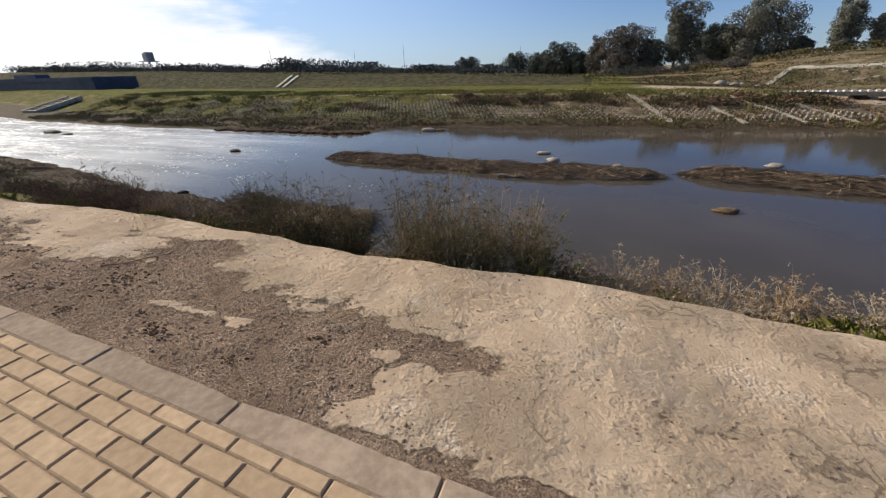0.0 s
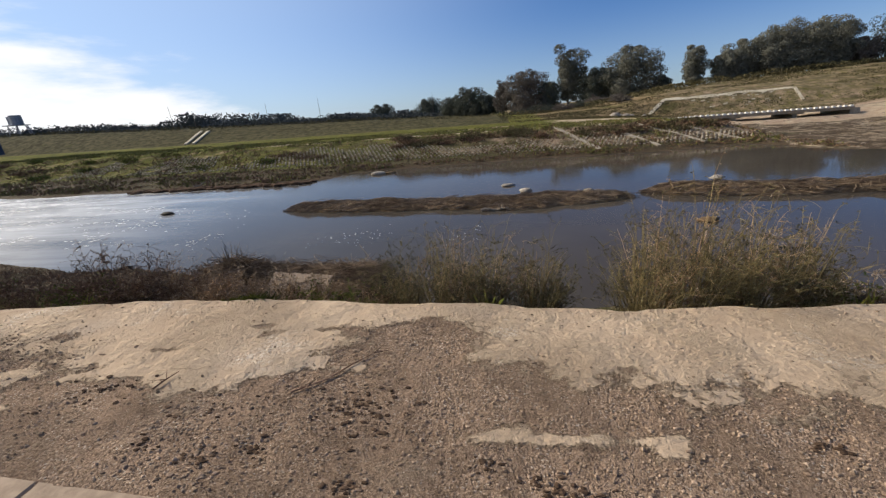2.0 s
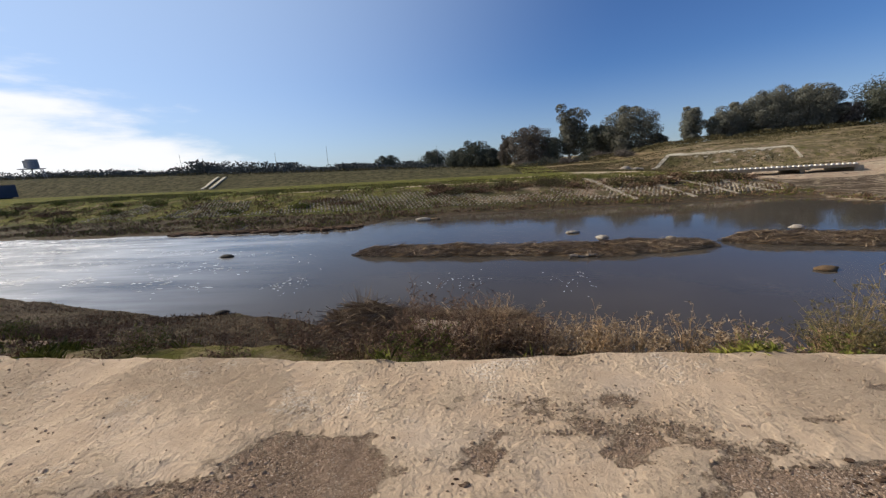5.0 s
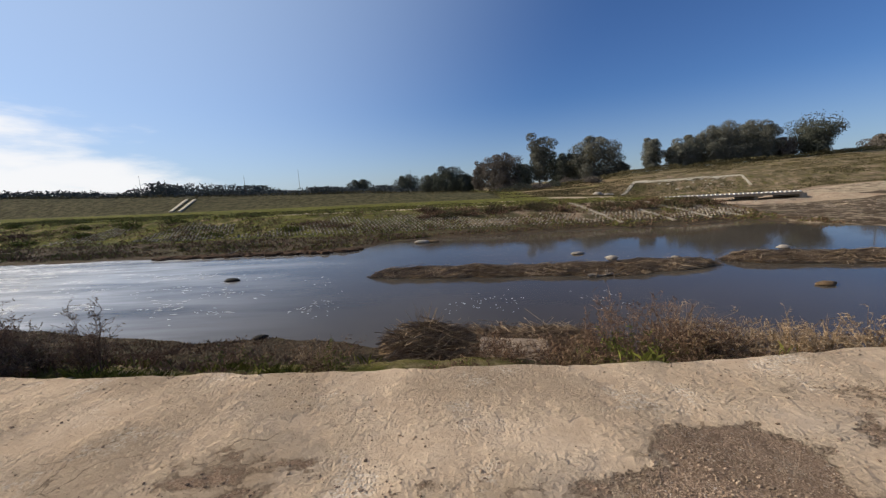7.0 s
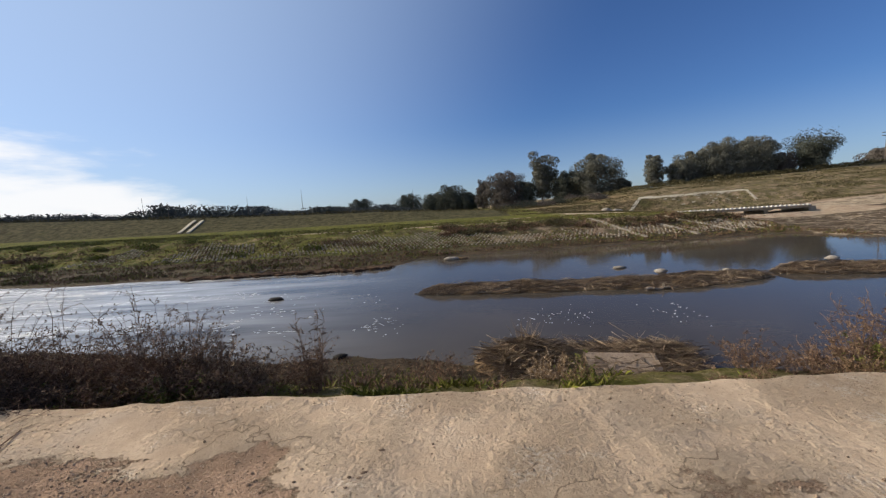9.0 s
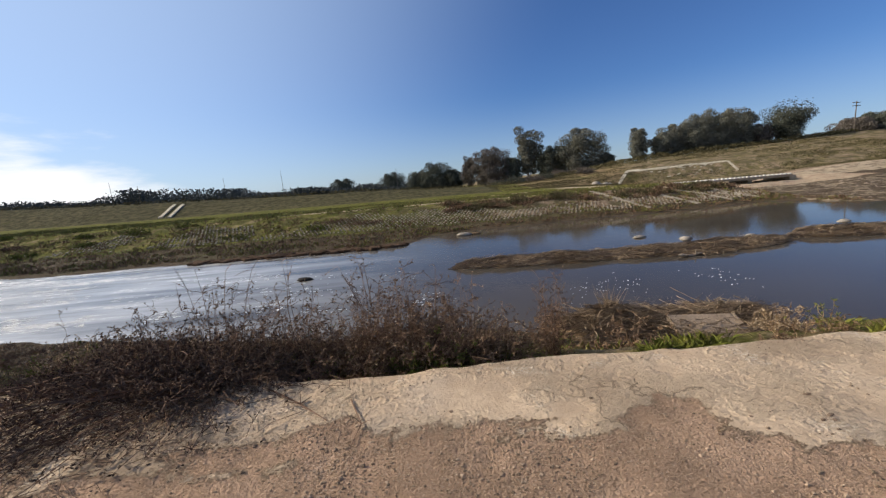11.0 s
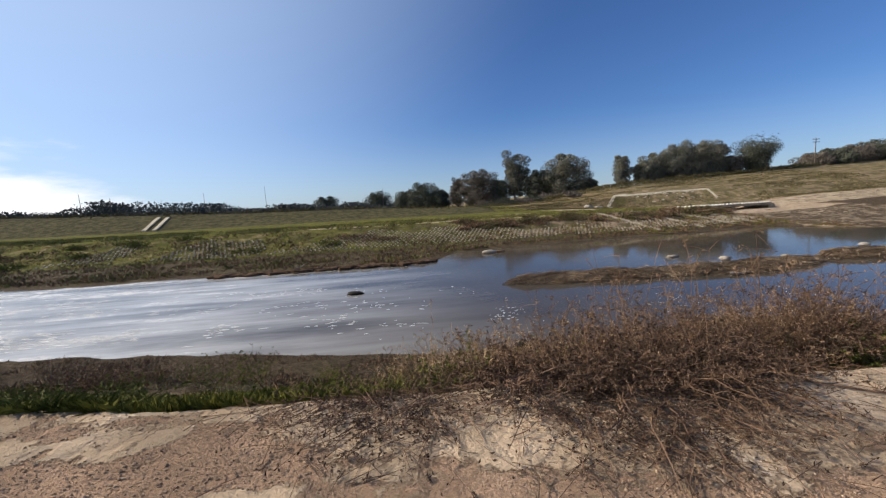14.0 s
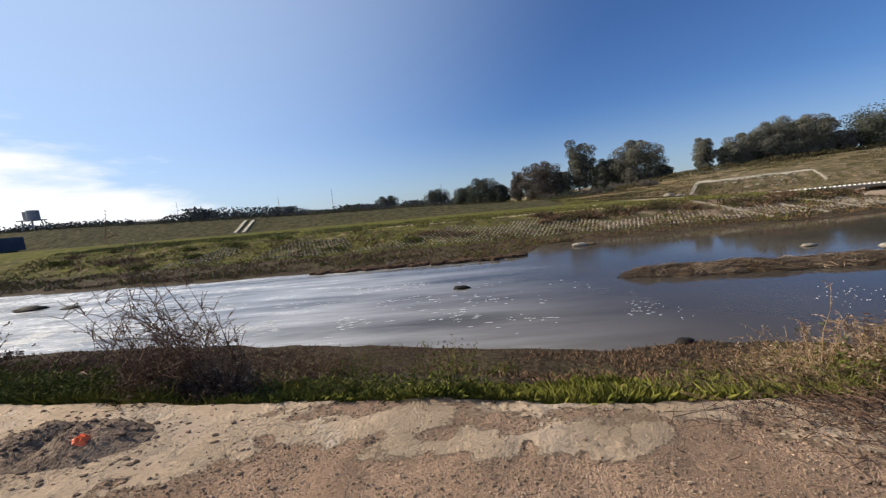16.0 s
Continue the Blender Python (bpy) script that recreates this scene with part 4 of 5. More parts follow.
def road_bridge():
    """The road's flat bridge over the river, side on, its own shade put into the colour."""
    top = thing("road_bridge", (-119, 62, -3.2), "road bridge spanning the river, its shade painted in dark blue-grey", "bridge")
    m = Mesh()
    m.box((4, 0, 4.3), (40, 9, 2.4))
    m.box((4, -4.7, 5.0), (40, 0.25, 0.5))
    part("girder", m, BRIDGE_DARK, top)
    for x in (-14, -4):
        p = Mesh()
        p.box((x, 0, 1.2), (1.2, 7, 5.0), 0, 0, 0.05)
        part("pier", p, BRIDGE_DARK, top)
    p = Mesh()
    p.box((13, 0, 1.6), (20, 9, 4.2), 0, 0, 0.03)
    part("wing_wall", p, BRIDGE_DARK, top)
    p = Mesh()
    p.box((-7, 1, 5.6), (9, 3, 1.6), 0, 0, 0.08)
    part("parked_load", p, BRIDGE_DARK, top)


road_bridge()


def outlet():
    top = thing("outlet_apron", (-69.5, 33.5, -2.3), "concrete drain outlet apron stepping down the far bank", "drain outlet")
    m = Mesh()
    for i in range(6):
        m.box((0, i * 1.0, 0.0 + i * 0.26), (2.6, 1.0, 0.5))
    part("apron", m, CONCRETE, top)
    for s in (-1.45, 1.45):
        m = Mesh()
        m.box((s, 2.5, 0.8), (0.28, 6.2, 0.5), 0, 14.5)
        part("side_wall", m, CONCRETE_PALE, top)


outlet()


def pole(x, y, h, arms):
    z = height(x, y)
    top = thing("utility_pole", (x, y, z), "thin weathered utility pole against the sky", "utility pole", "far poles")
    m = Mesh()
    m.tube([(0, 0, -0.5), (0, 0, h)], 0.09 if arms == 0 else 0.16, 0.05 if arms == 0 else 0.1, 6)
    part("mast", m, BARK, top)
    for i in range(arms):
        a = Mesh()
        a.box((0, 0, h - 0.35 - 0.75 * i), (2.2, 0.14, 0.14))
        part("crossarm", a, BARK, top)


pole(100, 90, 7.5, 2)
for x, y, h in ((-128, 150, 9), (-118, 150, 7), (-86, 150, 8), (-64, 150, 10), (-20, 160, 9), (44, 120, 8), (47, 120, 7)):
    pole(x, y, h, 0)


# ---- trees ----
def tree(x, y, h, w, seed, leafmat, label, shape="round", bare=0.25, leaf=0.28, count=6500, z=None):
    """Tapered trunk, limbs, and a crown of leaf clumps with gaps."""
    rng = random.Random(seed)
    z = height(x, y) if z is None else z
    top = thing("tree", (x, y, z), label, "tree")
    t, lf = Mesh(), Mesh()
    lean = rng.uniform(-0.04, 0.04) * h
    r0 = 0.022 * h
    spine = [(lean * s * s, 0.3 * lean * s, -0.4 + (h * 0.82 + 0.4) * s) for s in (0, 0.25, 0.5, 0.75, 1)]
    t.tube(spine, r0, r0 * 0.25, 6)
    clumps = []
    n = 26
    for i in range(n):
        s = bare + (1 - bare) * (i + rng.random()) / n
        if shape == "round":
            reach = w * 0.5 * math.sqrt(max(0.05, 1 - ((s - 0.55) / 0.52) ** 2))
        elif shape == "tall":
            reach = w * 0.5 * (0.55 + 0.45 * math.sin(math.pi * min(1, s * 1.02)))
        else:
            reach = w * 0.5 * (0.35 + 0.65 * s)
        a = i * 2.4 + rng.uniform(-0.5, 0.5)
        q = rng.uniform(0.45, 1.0)
        tip = (lean * s * s + math.cos(a) * reach * q, math.sin(a) * reach * q, h * s * rng.uniform(0.94, 1.0))
        low = max(0.12, s - rng.uniform(0.15, 0.35))
        root = (lean * low * low, 0.3 * lean * low, h * 0.82 * low)
        mid = tuple((root[k] + tip[k]) / 2 + rng.uniform(-0.04, 0.04) * h for k in range(3))
        t.tube([root, mid, tip], r0 * 0.35, r0 * 0.08, 4)
        clumps.append((tip, reach * rng.uniform(0.26, 0.46) + 0.3))
        clumps.append((mid, reach * rng.uniform(0.24, 0.42) + 0.25))
    per = int(count * 1.5) // len(clumps)
    for (cx, cy, cz), r in clumps:
        flat_z = rng.uniform(0.6, 0.95)
        for _ in range(per):
            u = Vector((rng.gauss(0, 1), rng.gauss(0, 1), rng.gauss(0.15, 1))).normalized()
            q = r * (1.0 - 0.45 * rng.random() ** 2) * (1.25 if rng.random() < 0.06 else 1.0)
            face = u + Vector((rng.gauss(0, 0.45), rng.gauss(0, 0.45), rng.gauss(0, 0.45)))
            hang = u.cross(Vector((rng.gauss(0, 1), rng.gauss(0, 1), rng.gauss(0, 1)))) + Vector((0, 0, -0.3))
            lf.leaf((cx + u.x * q, cy + u.y * q, cz + u.z * q * flat_z), hang, face, leaf * rng.uniform(0.9, 2.0), leaf * 1.1)
    part("trunk", t, BARK, top)
    part("crown", lf, leafmat, top)


GUM = "tall grey-green gum tree standing behind the earth slope"
DISTANT = "dark rounded tree far beyond the levee"
tree(-49, 191, 8.5, 12, 1, LEAF_DARK, DISTANT, z=-1)
tree(-23, 170, 8.5, 13, 2, LEAF_DARK, DISTANT, z=-1)
tree(-10.5, 145, 7.2, 10, 3, LEAF_DARK, "dark bushy tree far beyond the levee", z=-1)
tree(-4.2, 140, 9.8, 12, 4, LEAF_DARK, "dark bushy tree far beyond the levee", z=-1)
tree(1.5, 138, 7.0, 7, 5, LEAF_DARK, "dark bushy tree far beyond the levee", z=-1)
tree(6.0, 126, 10.5, 5, 6, LEAF_GREY, "bare grey-brown tree at the edge of the gum trees", "tall", z=-1, count=3000)
tree(13.0, 123, 12, 12.5, 7, LEAF_GREY, "grey-brown rounded leafless tree beside the gum trees", bare=0.12, z=-1, count=11400)
tree(19.5, 122, 9, 7, 8, LEAF_DARK, "dark undergrowth tree among the gum trees", z=-1)
tree(25.6, 123, 16.8, 9.5, 9, LEAF_GUM, GUM, "open", 0.3, count=10200, z=-0.5)
tree(31.5, 121, 11, 9, 10, LEAF_DARK, "dark undergrowth tree among the gum trees", z=-0.5)
tree(41.5, 118, 15.2, 14.5, 11, LEAF_GUM, "broad dark gum tree standing behind the earth slope", bare=0.1, count=15600, z=-0.5)
tree(35.5, 120, 10.5, 8, 12, LEAF_DARK, "dark undergrowth tree among the gum trees", z=-0.5)
tree(50.0, 118, 5.5, 5, 13, LEAF_DARK, "small dark tree beside the gum trees", z=1)
tree(46.6, 95, 8.2, 5.0, 14, LEAF_GUM, "slender gum tree on the slope's crest", "round", 0.12, count=6000, leaf=0.22)
for i, (x, y, h, w) in enumerate(((53.2, 95, 6.0, 6), (57, 96, 8.0, 7.5), (61.5, 95, 9.4, 8.5), (66.5, 96, 10.0, 9), (71.5, 95, 9.8, 8.5), (75.5, 96, 9.2, 6.5))):
    tree(x, y, h, w, 20 + i, LEAF_GUM, "grey-green gum tree in a row along the crest", "round", 0.05, count=11000, leaf=0.2)
tree(86.2, 94, 8.4, 12.5, 30, LEAF_DARK, "dark spreading tree with layered boughs on the crest", "open", 0.15, count=9000, leaf=0.24)
tree(80.5, 96, 5.0, 6, 31, LEAF_GREY, "low grey bush-like tree on the crest", bare=0.05)
for i, (x, w, h) in enumerate(((104, 8, 3.2), (110, 9, 4.0), (117, 9, 4.4), (124, 10, 5.2))):
    tree(x, 93, h, w, 40 + i, LEAF_DARK if i % 2 else LEAF_GREY, "low scrub tree on the crest of the slope", bare=0.05)
for i in range(14):
    rr = random.Random(700 + i)
    x, y = rr.uniform(8, 34), rr.uniform(86, 108)
    shrub_mound((x, y, height(x, y)), rr.uniform(1.5, 2.8), 1.4, rr.uniform(1.0, 2.4), 710 + i, LEAF_GREY if i % 3 else LEAF_DARK, "brown thicket at the foot of the gum trees", leaves=1400, size=0.26)


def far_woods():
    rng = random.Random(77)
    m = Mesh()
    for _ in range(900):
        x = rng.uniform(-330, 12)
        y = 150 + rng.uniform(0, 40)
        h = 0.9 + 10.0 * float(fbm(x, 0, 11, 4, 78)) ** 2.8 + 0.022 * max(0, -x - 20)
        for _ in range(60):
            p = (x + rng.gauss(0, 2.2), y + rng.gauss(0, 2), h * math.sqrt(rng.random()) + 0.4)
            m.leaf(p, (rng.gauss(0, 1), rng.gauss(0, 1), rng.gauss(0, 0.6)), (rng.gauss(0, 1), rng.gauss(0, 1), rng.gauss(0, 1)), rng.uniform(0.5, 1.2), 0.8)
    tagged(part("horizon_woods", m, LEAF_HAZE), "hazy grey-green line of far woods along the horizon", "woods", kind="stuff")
    m = Mesh()
    for _ in range(5200):
        x = rng.uniform(-150, 14)
        y = float(along(CREST_Y, x)) + rng.uniform(-1, 8)
        p = (x, y, height(x, y) + rng.uniform(0, 0.6) * (0.4 + float(fbm(x, 3, 5, 3, 79))))
        m.leaf(p, (rng.gauss(0, 1), rng.gauss(0, 1), rng.gauss(0.2, 0.6)), (rng.gauss(0, 1), rng.gauss(0, 1), rng.gauss(0, 1)), rng.uniform(0.15, 0.4), 0.22)
    for _ in range(9000):
        x = rng.uniform(22, 100)
        y = 89 + rng.uniform(-0.5, 7)
        tall = 1.9 * float(fbm(x, 5, 3.5, 3, 84)) if x > 44 else 0.8
        p = (x, y, height(x, y) + tall * rng.random())
        m.leaf(p, (rng.gauss(0, 1), rng.gauss(0, 1), rng.gauss(0.2, 0.6)), (rng.gauss(0, 1), rng.gauss(0, 1), rng.gauss(0, 1)), rng.uniform(0.2, 0.5), 0.28)
    tagged(part("crest_scrub", m, OLIVE_LEAF), "dark scrub along the crest of levee and slope", "scrub", kind="stuff")


far_woods()


def far_grass():
    """Rough tufts over the far bank, its mud flat and the terrace."""
    rng = random.Random(85)
    green, brown = Mesh(), Mesh()
    for k in range(30000):
        x = rng.uniform(-62, 22)
        f, e = float(np.interp(x, [p[0] for p in FAR_WATER], [p[1] for p in FAR_WATER])), float(np.interp(x, [p[0] for p in LIP], [p[1] for p in LIP]))
        y = f + 0.3 + (e + 10 - f) * rng.random() ** 1.3
        v = float(vnoise(np.float64(x * 0.5), np.float64(y * 0.7), 86))
        if rng.random() > v * 1.5 - 0.1:
            continue
        m = green if rng.random() < 0.25 + 0.55 * (y > e) + 0.2 * (v > 0.6) else brown
        z = height(x, y)
        if z < W + 0.04:
            continue
        h = rng.uniform(0.06, 0.24) * (0.6 + v)
        for _ in range(3):
            m.leaf((x + rng.gauss(0, 0.08), y + rng.gauss(0, 0.08), z), (rng.gauss(0, 0.7), rng.gauss(0, 0.7), 1), (rng.gauss(0, 1), rng.gauss(0, 1), 0), h * rng.uniform(0.6, 1.2), 0.07)
    for k in range(15000):
        x = rng.uniform(-36, -8.5)
        a, b = float(np.interp(x, [p[0] for p in EDGE], [p[1] for p in EDGE])), float(np.interp(x, [p[0] for p in NEAR_WATER], [p[1] for p in NEAR_WATER]))
        y = a + 0.7 + (b - a - 0.7) * rng.random()
        v = float(vnoise(np.float64(x * 0.8), np.float64(y * 0.9), 87))
        z = height(x, y)
        if rng.random() > v * 1.5 - 0.2 or z < W + 0.03:
            continue
        m = green if rng.random() < 0.55 - 0.12 * (y - a) else brown
        for _ in range(3):
            m.leaf((x + rng.gauss(0, 0.05), y + rng.gauss(0, 0.05), z), (rng.gauss(0, 0.8), rng.gauss(0, 0.8), 1), (rng.gauss(0, 1), rng.gauss(0, 1), 0), rng.uniform(0.04, 0.13), 0.022)
    hill = Mesh()
    for k in range(14000):
        x, y = rng.uniform(3, 90), 61 + 28 * rng.random()
        v = float(vnoise(np.float64(x * 0.13), np.float64(y * 0.6), 88))
        if rng.random() > v * 2.2 - 0.75:
            continue
        z = height(x, y)
        for _ in range(4):
            hill.leaf((x + rng.gauss(0, 0.35), y + rng.gauss(0, 0.15), z), (rng.gauss(0, 0.9), rng.gauss(0, 0.8), 0.7), (rng.gauss(0, 1), rng.gauss(0, 1), 0), rng.uniform(0.12, 0.34), 0.14)
    tagged(part("slope_tussocks", hill, OLIVE_LEAF), "dull olive tussocks over the dry earth slope", "grass", kind="stuff")
    tagged(part("terrace_grass", green, BLADE), "rough green grass on the banks and terrace", "grass", kind="stuff")
    tagged(part("withered_grass", brown, BROWN_LEAF), "withered brown grass on both muddy banks", "grass", kind="stuff")


far_grass()


# ---- plants of the near bank ----
def weed(x, y, h, width, seed, stem, leafmat, label, stems=60, twigs=3, leaves=5, leaf=0.03, lean=(0, 0), name="bush", droop=0.15, r=0.0028, z=None, category="bush"):
    """Many fine stems from one root, each with side twigs and small leaves or seed heads."""
    rng = random.Random(seed)
    z = height(x, y) if z is None else z
    top = thing(name, (x, y, z - 0.02), label, category)
    s, lf = Mesh(), Mesh()
    for _ in range(stems):
        a, q = rng.random() * 6.283, math.sqrt(rng.random())
        bx, by = math.cos(a) * width * 0.28 * q, math.sin(a) * width * 0.28 * q
        tall = h * (0.35 + 0.85 * rng.random() ** 1.4) * (1.1 - 0.45 * q) * (1.25 if rng.random() < 0.05 else 1.0)
        ox = math.cos(a) * width * 0.5 * q * rng.uniform(0.4, 1.3) + lean[0] * tall + rng.gauss(0, 0.03)
        oy = math.sin(a) * width * 0.5 * q * rng.uniform(0.4, 1.3) + lean[1] * tall + rng.gauss(0, 0.03)
        pts = []
        for k in range(6):
            t = k / 5
            jit = 0.008 if name != "bramble" else 0.03
            pts.append((bx + ox * t ** 1.5 + rng.gauss(0, jit), by + oy * t ** 1.5 + rng.gauss(0, jit), tall * (t - droop * q * t ** 3)))
        s.tube(pts, r * rng.uniform(0.8, 1.5), r * 0.35)
        for _ in range(twigs):
            k = rng.randrange(2, 6)
            p = Vector(pts[k])
            d = Vector((rng.gauss(0, 1), rng.gauss(0, 1), rng.gauss(0.6, 0.7))).normalized() * h * rng.uniform(0.06, 0.2)
            s.tube([tuple(p), tuple(p + d * 0.5 + Vector((0, 0, 0.01))), tuple(p + d)], r * 0.6, r * 0.25)
            for _ in range(leaves):
                c = p + d * rng.uniform(0.3, 1.05)
                lf.leaf(tuple(c), (rng.gauss(0, 1), rng.gauss(0, 1), rng.gauss(0.3, 0.8)), (rng.gauss(0, 1), rng.gauss(0, 1), rng.gauss(0, 1)), leaf * rng.uniform(0.5, 1.5), leaf * 0.45)
    part("brushwood", s, stem, top)
    if lf.v:
        part("foliage", lf, leafmat, top)
    return top


OLIVE = "olive-green bushy weed at the crumbling path edge"
PALEW = "bleached dry weed with pale seed heads at the path edge"
DARKW = "dark leafless weed with thin twigs on the river bank"
GOLD = "golden-brown dry bush leaning over the path edge"
rw = random.Random(500)
for i, (x, y, h, w) in enumerate(((-1.75, 2.95, 0.55, 0.5), (-1.35, 2.85, 0.80, 0.65), (-0.95, 2.85, 0.72, 0.55), (-0.5, 2.75, 0.66, 0.45), (0.25, 2.62, 0.85, 0.6), (0.6, 2.6, 1.0, 0.6), (0.95, 2.62, 0.80, 0.5), (1.35, 2.62, 0.75, 0.4))):
    weed(x, y, h, w, 510 + i, STEM_OLIVE, OLIVE_LEAF, OLIVE, stems=130, twigs=5, leaves=4, leaf=0.02)
    weed(x + rw.uniform(-0.15, 0.15), y + 0.06, h * 1.05, w * 0.8, 530 + i, STEM_DRY, SEED_LEAF, "straw-coloured dry weed standing among olive bushes", stems=40, twigs=4, leaves=4, leaf=0.016)
for i, (x, y, h, w) in enumerate(((1.75, 2.6, 0.3, 0.5), (2.0, 2.55, 0.42, 0.55), (2.35, 2.5, 0.36, 0.5), (2.7, 2.5, 0.42, 0.55), (3.05, 2.45, 0.34, 0.5), (3.5, 2.4, 0.3, 0.6), (4.1, 2.4, 0.4, 0.6))):
    weed(x, y, h, w, 550 + i, STEM_PALE if i % 2 else STEM_DRY, SEED_LEAF, PALEW, stems=70, twigs=5, leaves=4, leaf=0.022, droop=0.4)
for i, (x, y, h, w) in enumerate(((-5.75, 3.1, 0.34, 0.5), (-5.3, 3.2, 0.45, 0.55), (-5.0, 3.2, 0.62, 0.6), (-4.65, 3.2, 0.55, 0.55), (-4.2, 3.15, 0.36, 0.5), (-6.3, 3.2, 0.32, 0.5), (-3.75, 3.1, 0.34, 0.45), (-3.3, 3.0, 0.34, 0.4), (-2.9, 3.0, 0.36, 0.45), (-2.5, 2.95, 0.36, 0.4), (-8.1, 3.3, 0.3, 0.4))):
    weed(x, y, h, w, 570 + i, STEM_DARK if i < 6 else STEM_DRY, BROWN_LEAF if i < 6 else SEED_LEAF, DARKW if i < 6 else "thin dry weeds along the path edge", stems=60, twigs=5, leaves=3, leaf=0.026)
for i, (x, y, h, w) in enumerate(((-4.45, 3.25, 0.5, 0.65), (-4.05, 3.2, 0.46, 0.6), (-3.55, 3.1, 0.5, 0.4))):
    weed(x, y, h, w, 590 + i, STEM_DRY, SEED_LEAF, "tangled brown dry bush at the path edge", stems=100, twigs=5, leaves=3, leaf=0.02, droop=0.3)
for i, (x, y, h, w) in enumerate(((-14.2, 3.5, 0.5, 0.7), (-13.7, 3.2, 0.66, 0.8), (-13.2, 3.15, 0.82, 0.9), (-12.75, 3.2, 0.72, 0.8), (-12.3, 3.2, 0.6, 0.7), (-11.85, 3.15, 0.82, 0.7), (-11.5, 3.15, 0.76, 0.6), (-11.1, 3.15, 0.6, 0.6), (-10.75, 3.15, 0.42, 0.5), (-10.35, 3.2, 0.6, 0.3))):
    weed(x, y, h, w, 610 + i, STEM_DARK, BROWN_LEAF, "tall dark thicket of dry twigs on the river bank", stems=120 if i < 8 else 40, twigs=6, leaves=4, leaf=0.024)
    if i < 8:
        weed(x + 0.15, y + 0.1, h * 0.62, w * 0.9, 630 + i, STEM_DRY, SEED_LEAF, "pale dry seed heads within a dark thicket", stems=60, twigs=4, leaves=5, leaf=0.024)
for i, (x, y, h, w) in enumerate(((-11.8, 3.25, 1.2, 0.5), (-11.35, 3.2, 1.05, 0.4), (-10.3, 3.25, 0.9, 0.3), (-13.1, 3.2, 1.15, 0.8), (-12.5, 3.2, 1.0, 0.6), (-5.2, 3.25, 0.8, 0.5), (-4.6, 3.2, 0.75, 0.5))):
    weed(x, y, h, w, 960 + i, STEM_DARK, BROWN_LEAF, "sparse tall dead weed above a dark thicket", stems=18, twigs=9, leaves=3, leaf=0.024, r=0.004)
# brambles that sprawl over the path
for i, (x, y, h, w) in enumerate(((-13.35, 2.62, 0.32, 1.3), (-12.85, 2.62, 0.34, 0.9), (-12.4, 2.78, 0.26, 0.6), (-13.9, 2.75, 0.22, 0.9), (-14.9, 2.75, 0.12, 0.8))):
    weed(x, y, h, w, 650 + i, STEM_DARK, LITTER_MAT, "sprawling dark bramble creeping over the pale path", stems=52, twigs=5, leaves=3, leaf=0.022, lean=(0.25, -0.6), droop=0.75, name="bramble", category="bramble")
for i, (x, y, h, w) in enumerate(((-14.6, 3.5, 0.5, 0.7), (-14.15, 3.35, 0.52, 0.7), (-13.6, 3.5, 0.5, 0.7))):
    weed(x, y, h, w, 670 + i, STEM_DRY, SEED_LEAF, GOLD, stems=140, twigs=5, leaves=3, leaf=0.02, droop=0.3)
for i, (x, y, h, w) in enumerate(((-19.6, 4.0, 0.62, 0.45), (-19.35, 3.9, 0.75, 0.5), (-19.1, 3.9, 0.72, 0.5), (-18.85, 3.8, 0.55, 0.45))):
    weed(x, y, h, w, 690 + i, STEM_DARK, BROWN_LEAF, DARKW, stems=80, twigs=6, leaves=3, leaf=0.024)
    weed(x, y - 0.08, h * 0.55, w, 700 + i, STEM_DARK, BROWN_LEAF, "short dense dark weeds on the river bank", stems=150, twigs=5, leaves=3, leaf=0.022)
for i, (x, y, h, w, lean) in enumerate(((-19.3, 3.9, 1.35, 0.35, -0.35), (-19.1, 3.85, 1.5, 0.35, -0.3), (-18.85, 3.8, 1.45, 0.3, -0.45), (-19.55, 3.95, 1.15, 0.3, -0.5), (-18.7, 3.75, 1.1, 0.3, -0.2))):
    weed(x, y, h, w, 1150 + i, STEM_DARK, SEED_LEAF, "tall leaning dead weed with small seed heads", stems=11, twigs=14, leaves=4, leaf=0.018, lean=(lean, 0), r=0.0055)
for i, (x, y, h, w) in enumerate(((-20.1, 3.75, 0.2, 0.6), (-20.6, 3.9, 0.26, 0.7), (-21.2, 4.1, 0.24, 0.8), (-21.9, 4.3, 0.3, 0.9), (-20.9, 4.5, 0.24, 0.8), (-22.6, 4.5, 0.3, 0.9))):
    weed(x, y, h, w, 1160 + i, STEM_OLIVE, WEED_LEAF, "leafy yellow-green weeds on the grassy bank", stems=120, twigs=4, leaves=5, leaf=0.034, name="weed", category="weed")
# dense dark feet of the thickets that lean over the path
for i, (x, y, h, w) in enumerate(((-13.6, 2.85, 0.36, 0.6), (-13.25, 2.78, 0.42, 0.7), (-12.85, 2.76, 0.40, 0.6), (-12.5, 2.8, 0.32, 0.5), (-14.1, 2.95, 0.26, 0.6), (-14.6, 3.05, 0.22, 0.6), (-15.1, 3.15, 0.2, 0.6), (-15.6, 3.2, 0.2, 0.5))):
    weed(x, y, h, w, 1170 + i, STEM_DARK, LITTER_MAT if i < 5 else OLIVE_LEAF, "dense dark tangle at the foot of a thicket", stems=170, twigs=6, leaves=4, leaf=0.022, droop=0.3)
for i, (x, y, h, w) in enumerate(((-13.3, 2.7, 0.42, 1.2), (-12.9, 2.7, 0.46, 0.9), (-13.9, 2.8, 0.3, 1.0))):
    weed(x, y, h, w, 1180 + i, STEM_DARK, LITTER_MAT, "thick bare bramble canes arching onto the path", stems=26, twigs=8, leaves=2, leaf=0.02, lean=(-0.3, -0.9), droop=0.85, name="bramble", category="bramble", r=0.0055)
rb = random.Random(720)
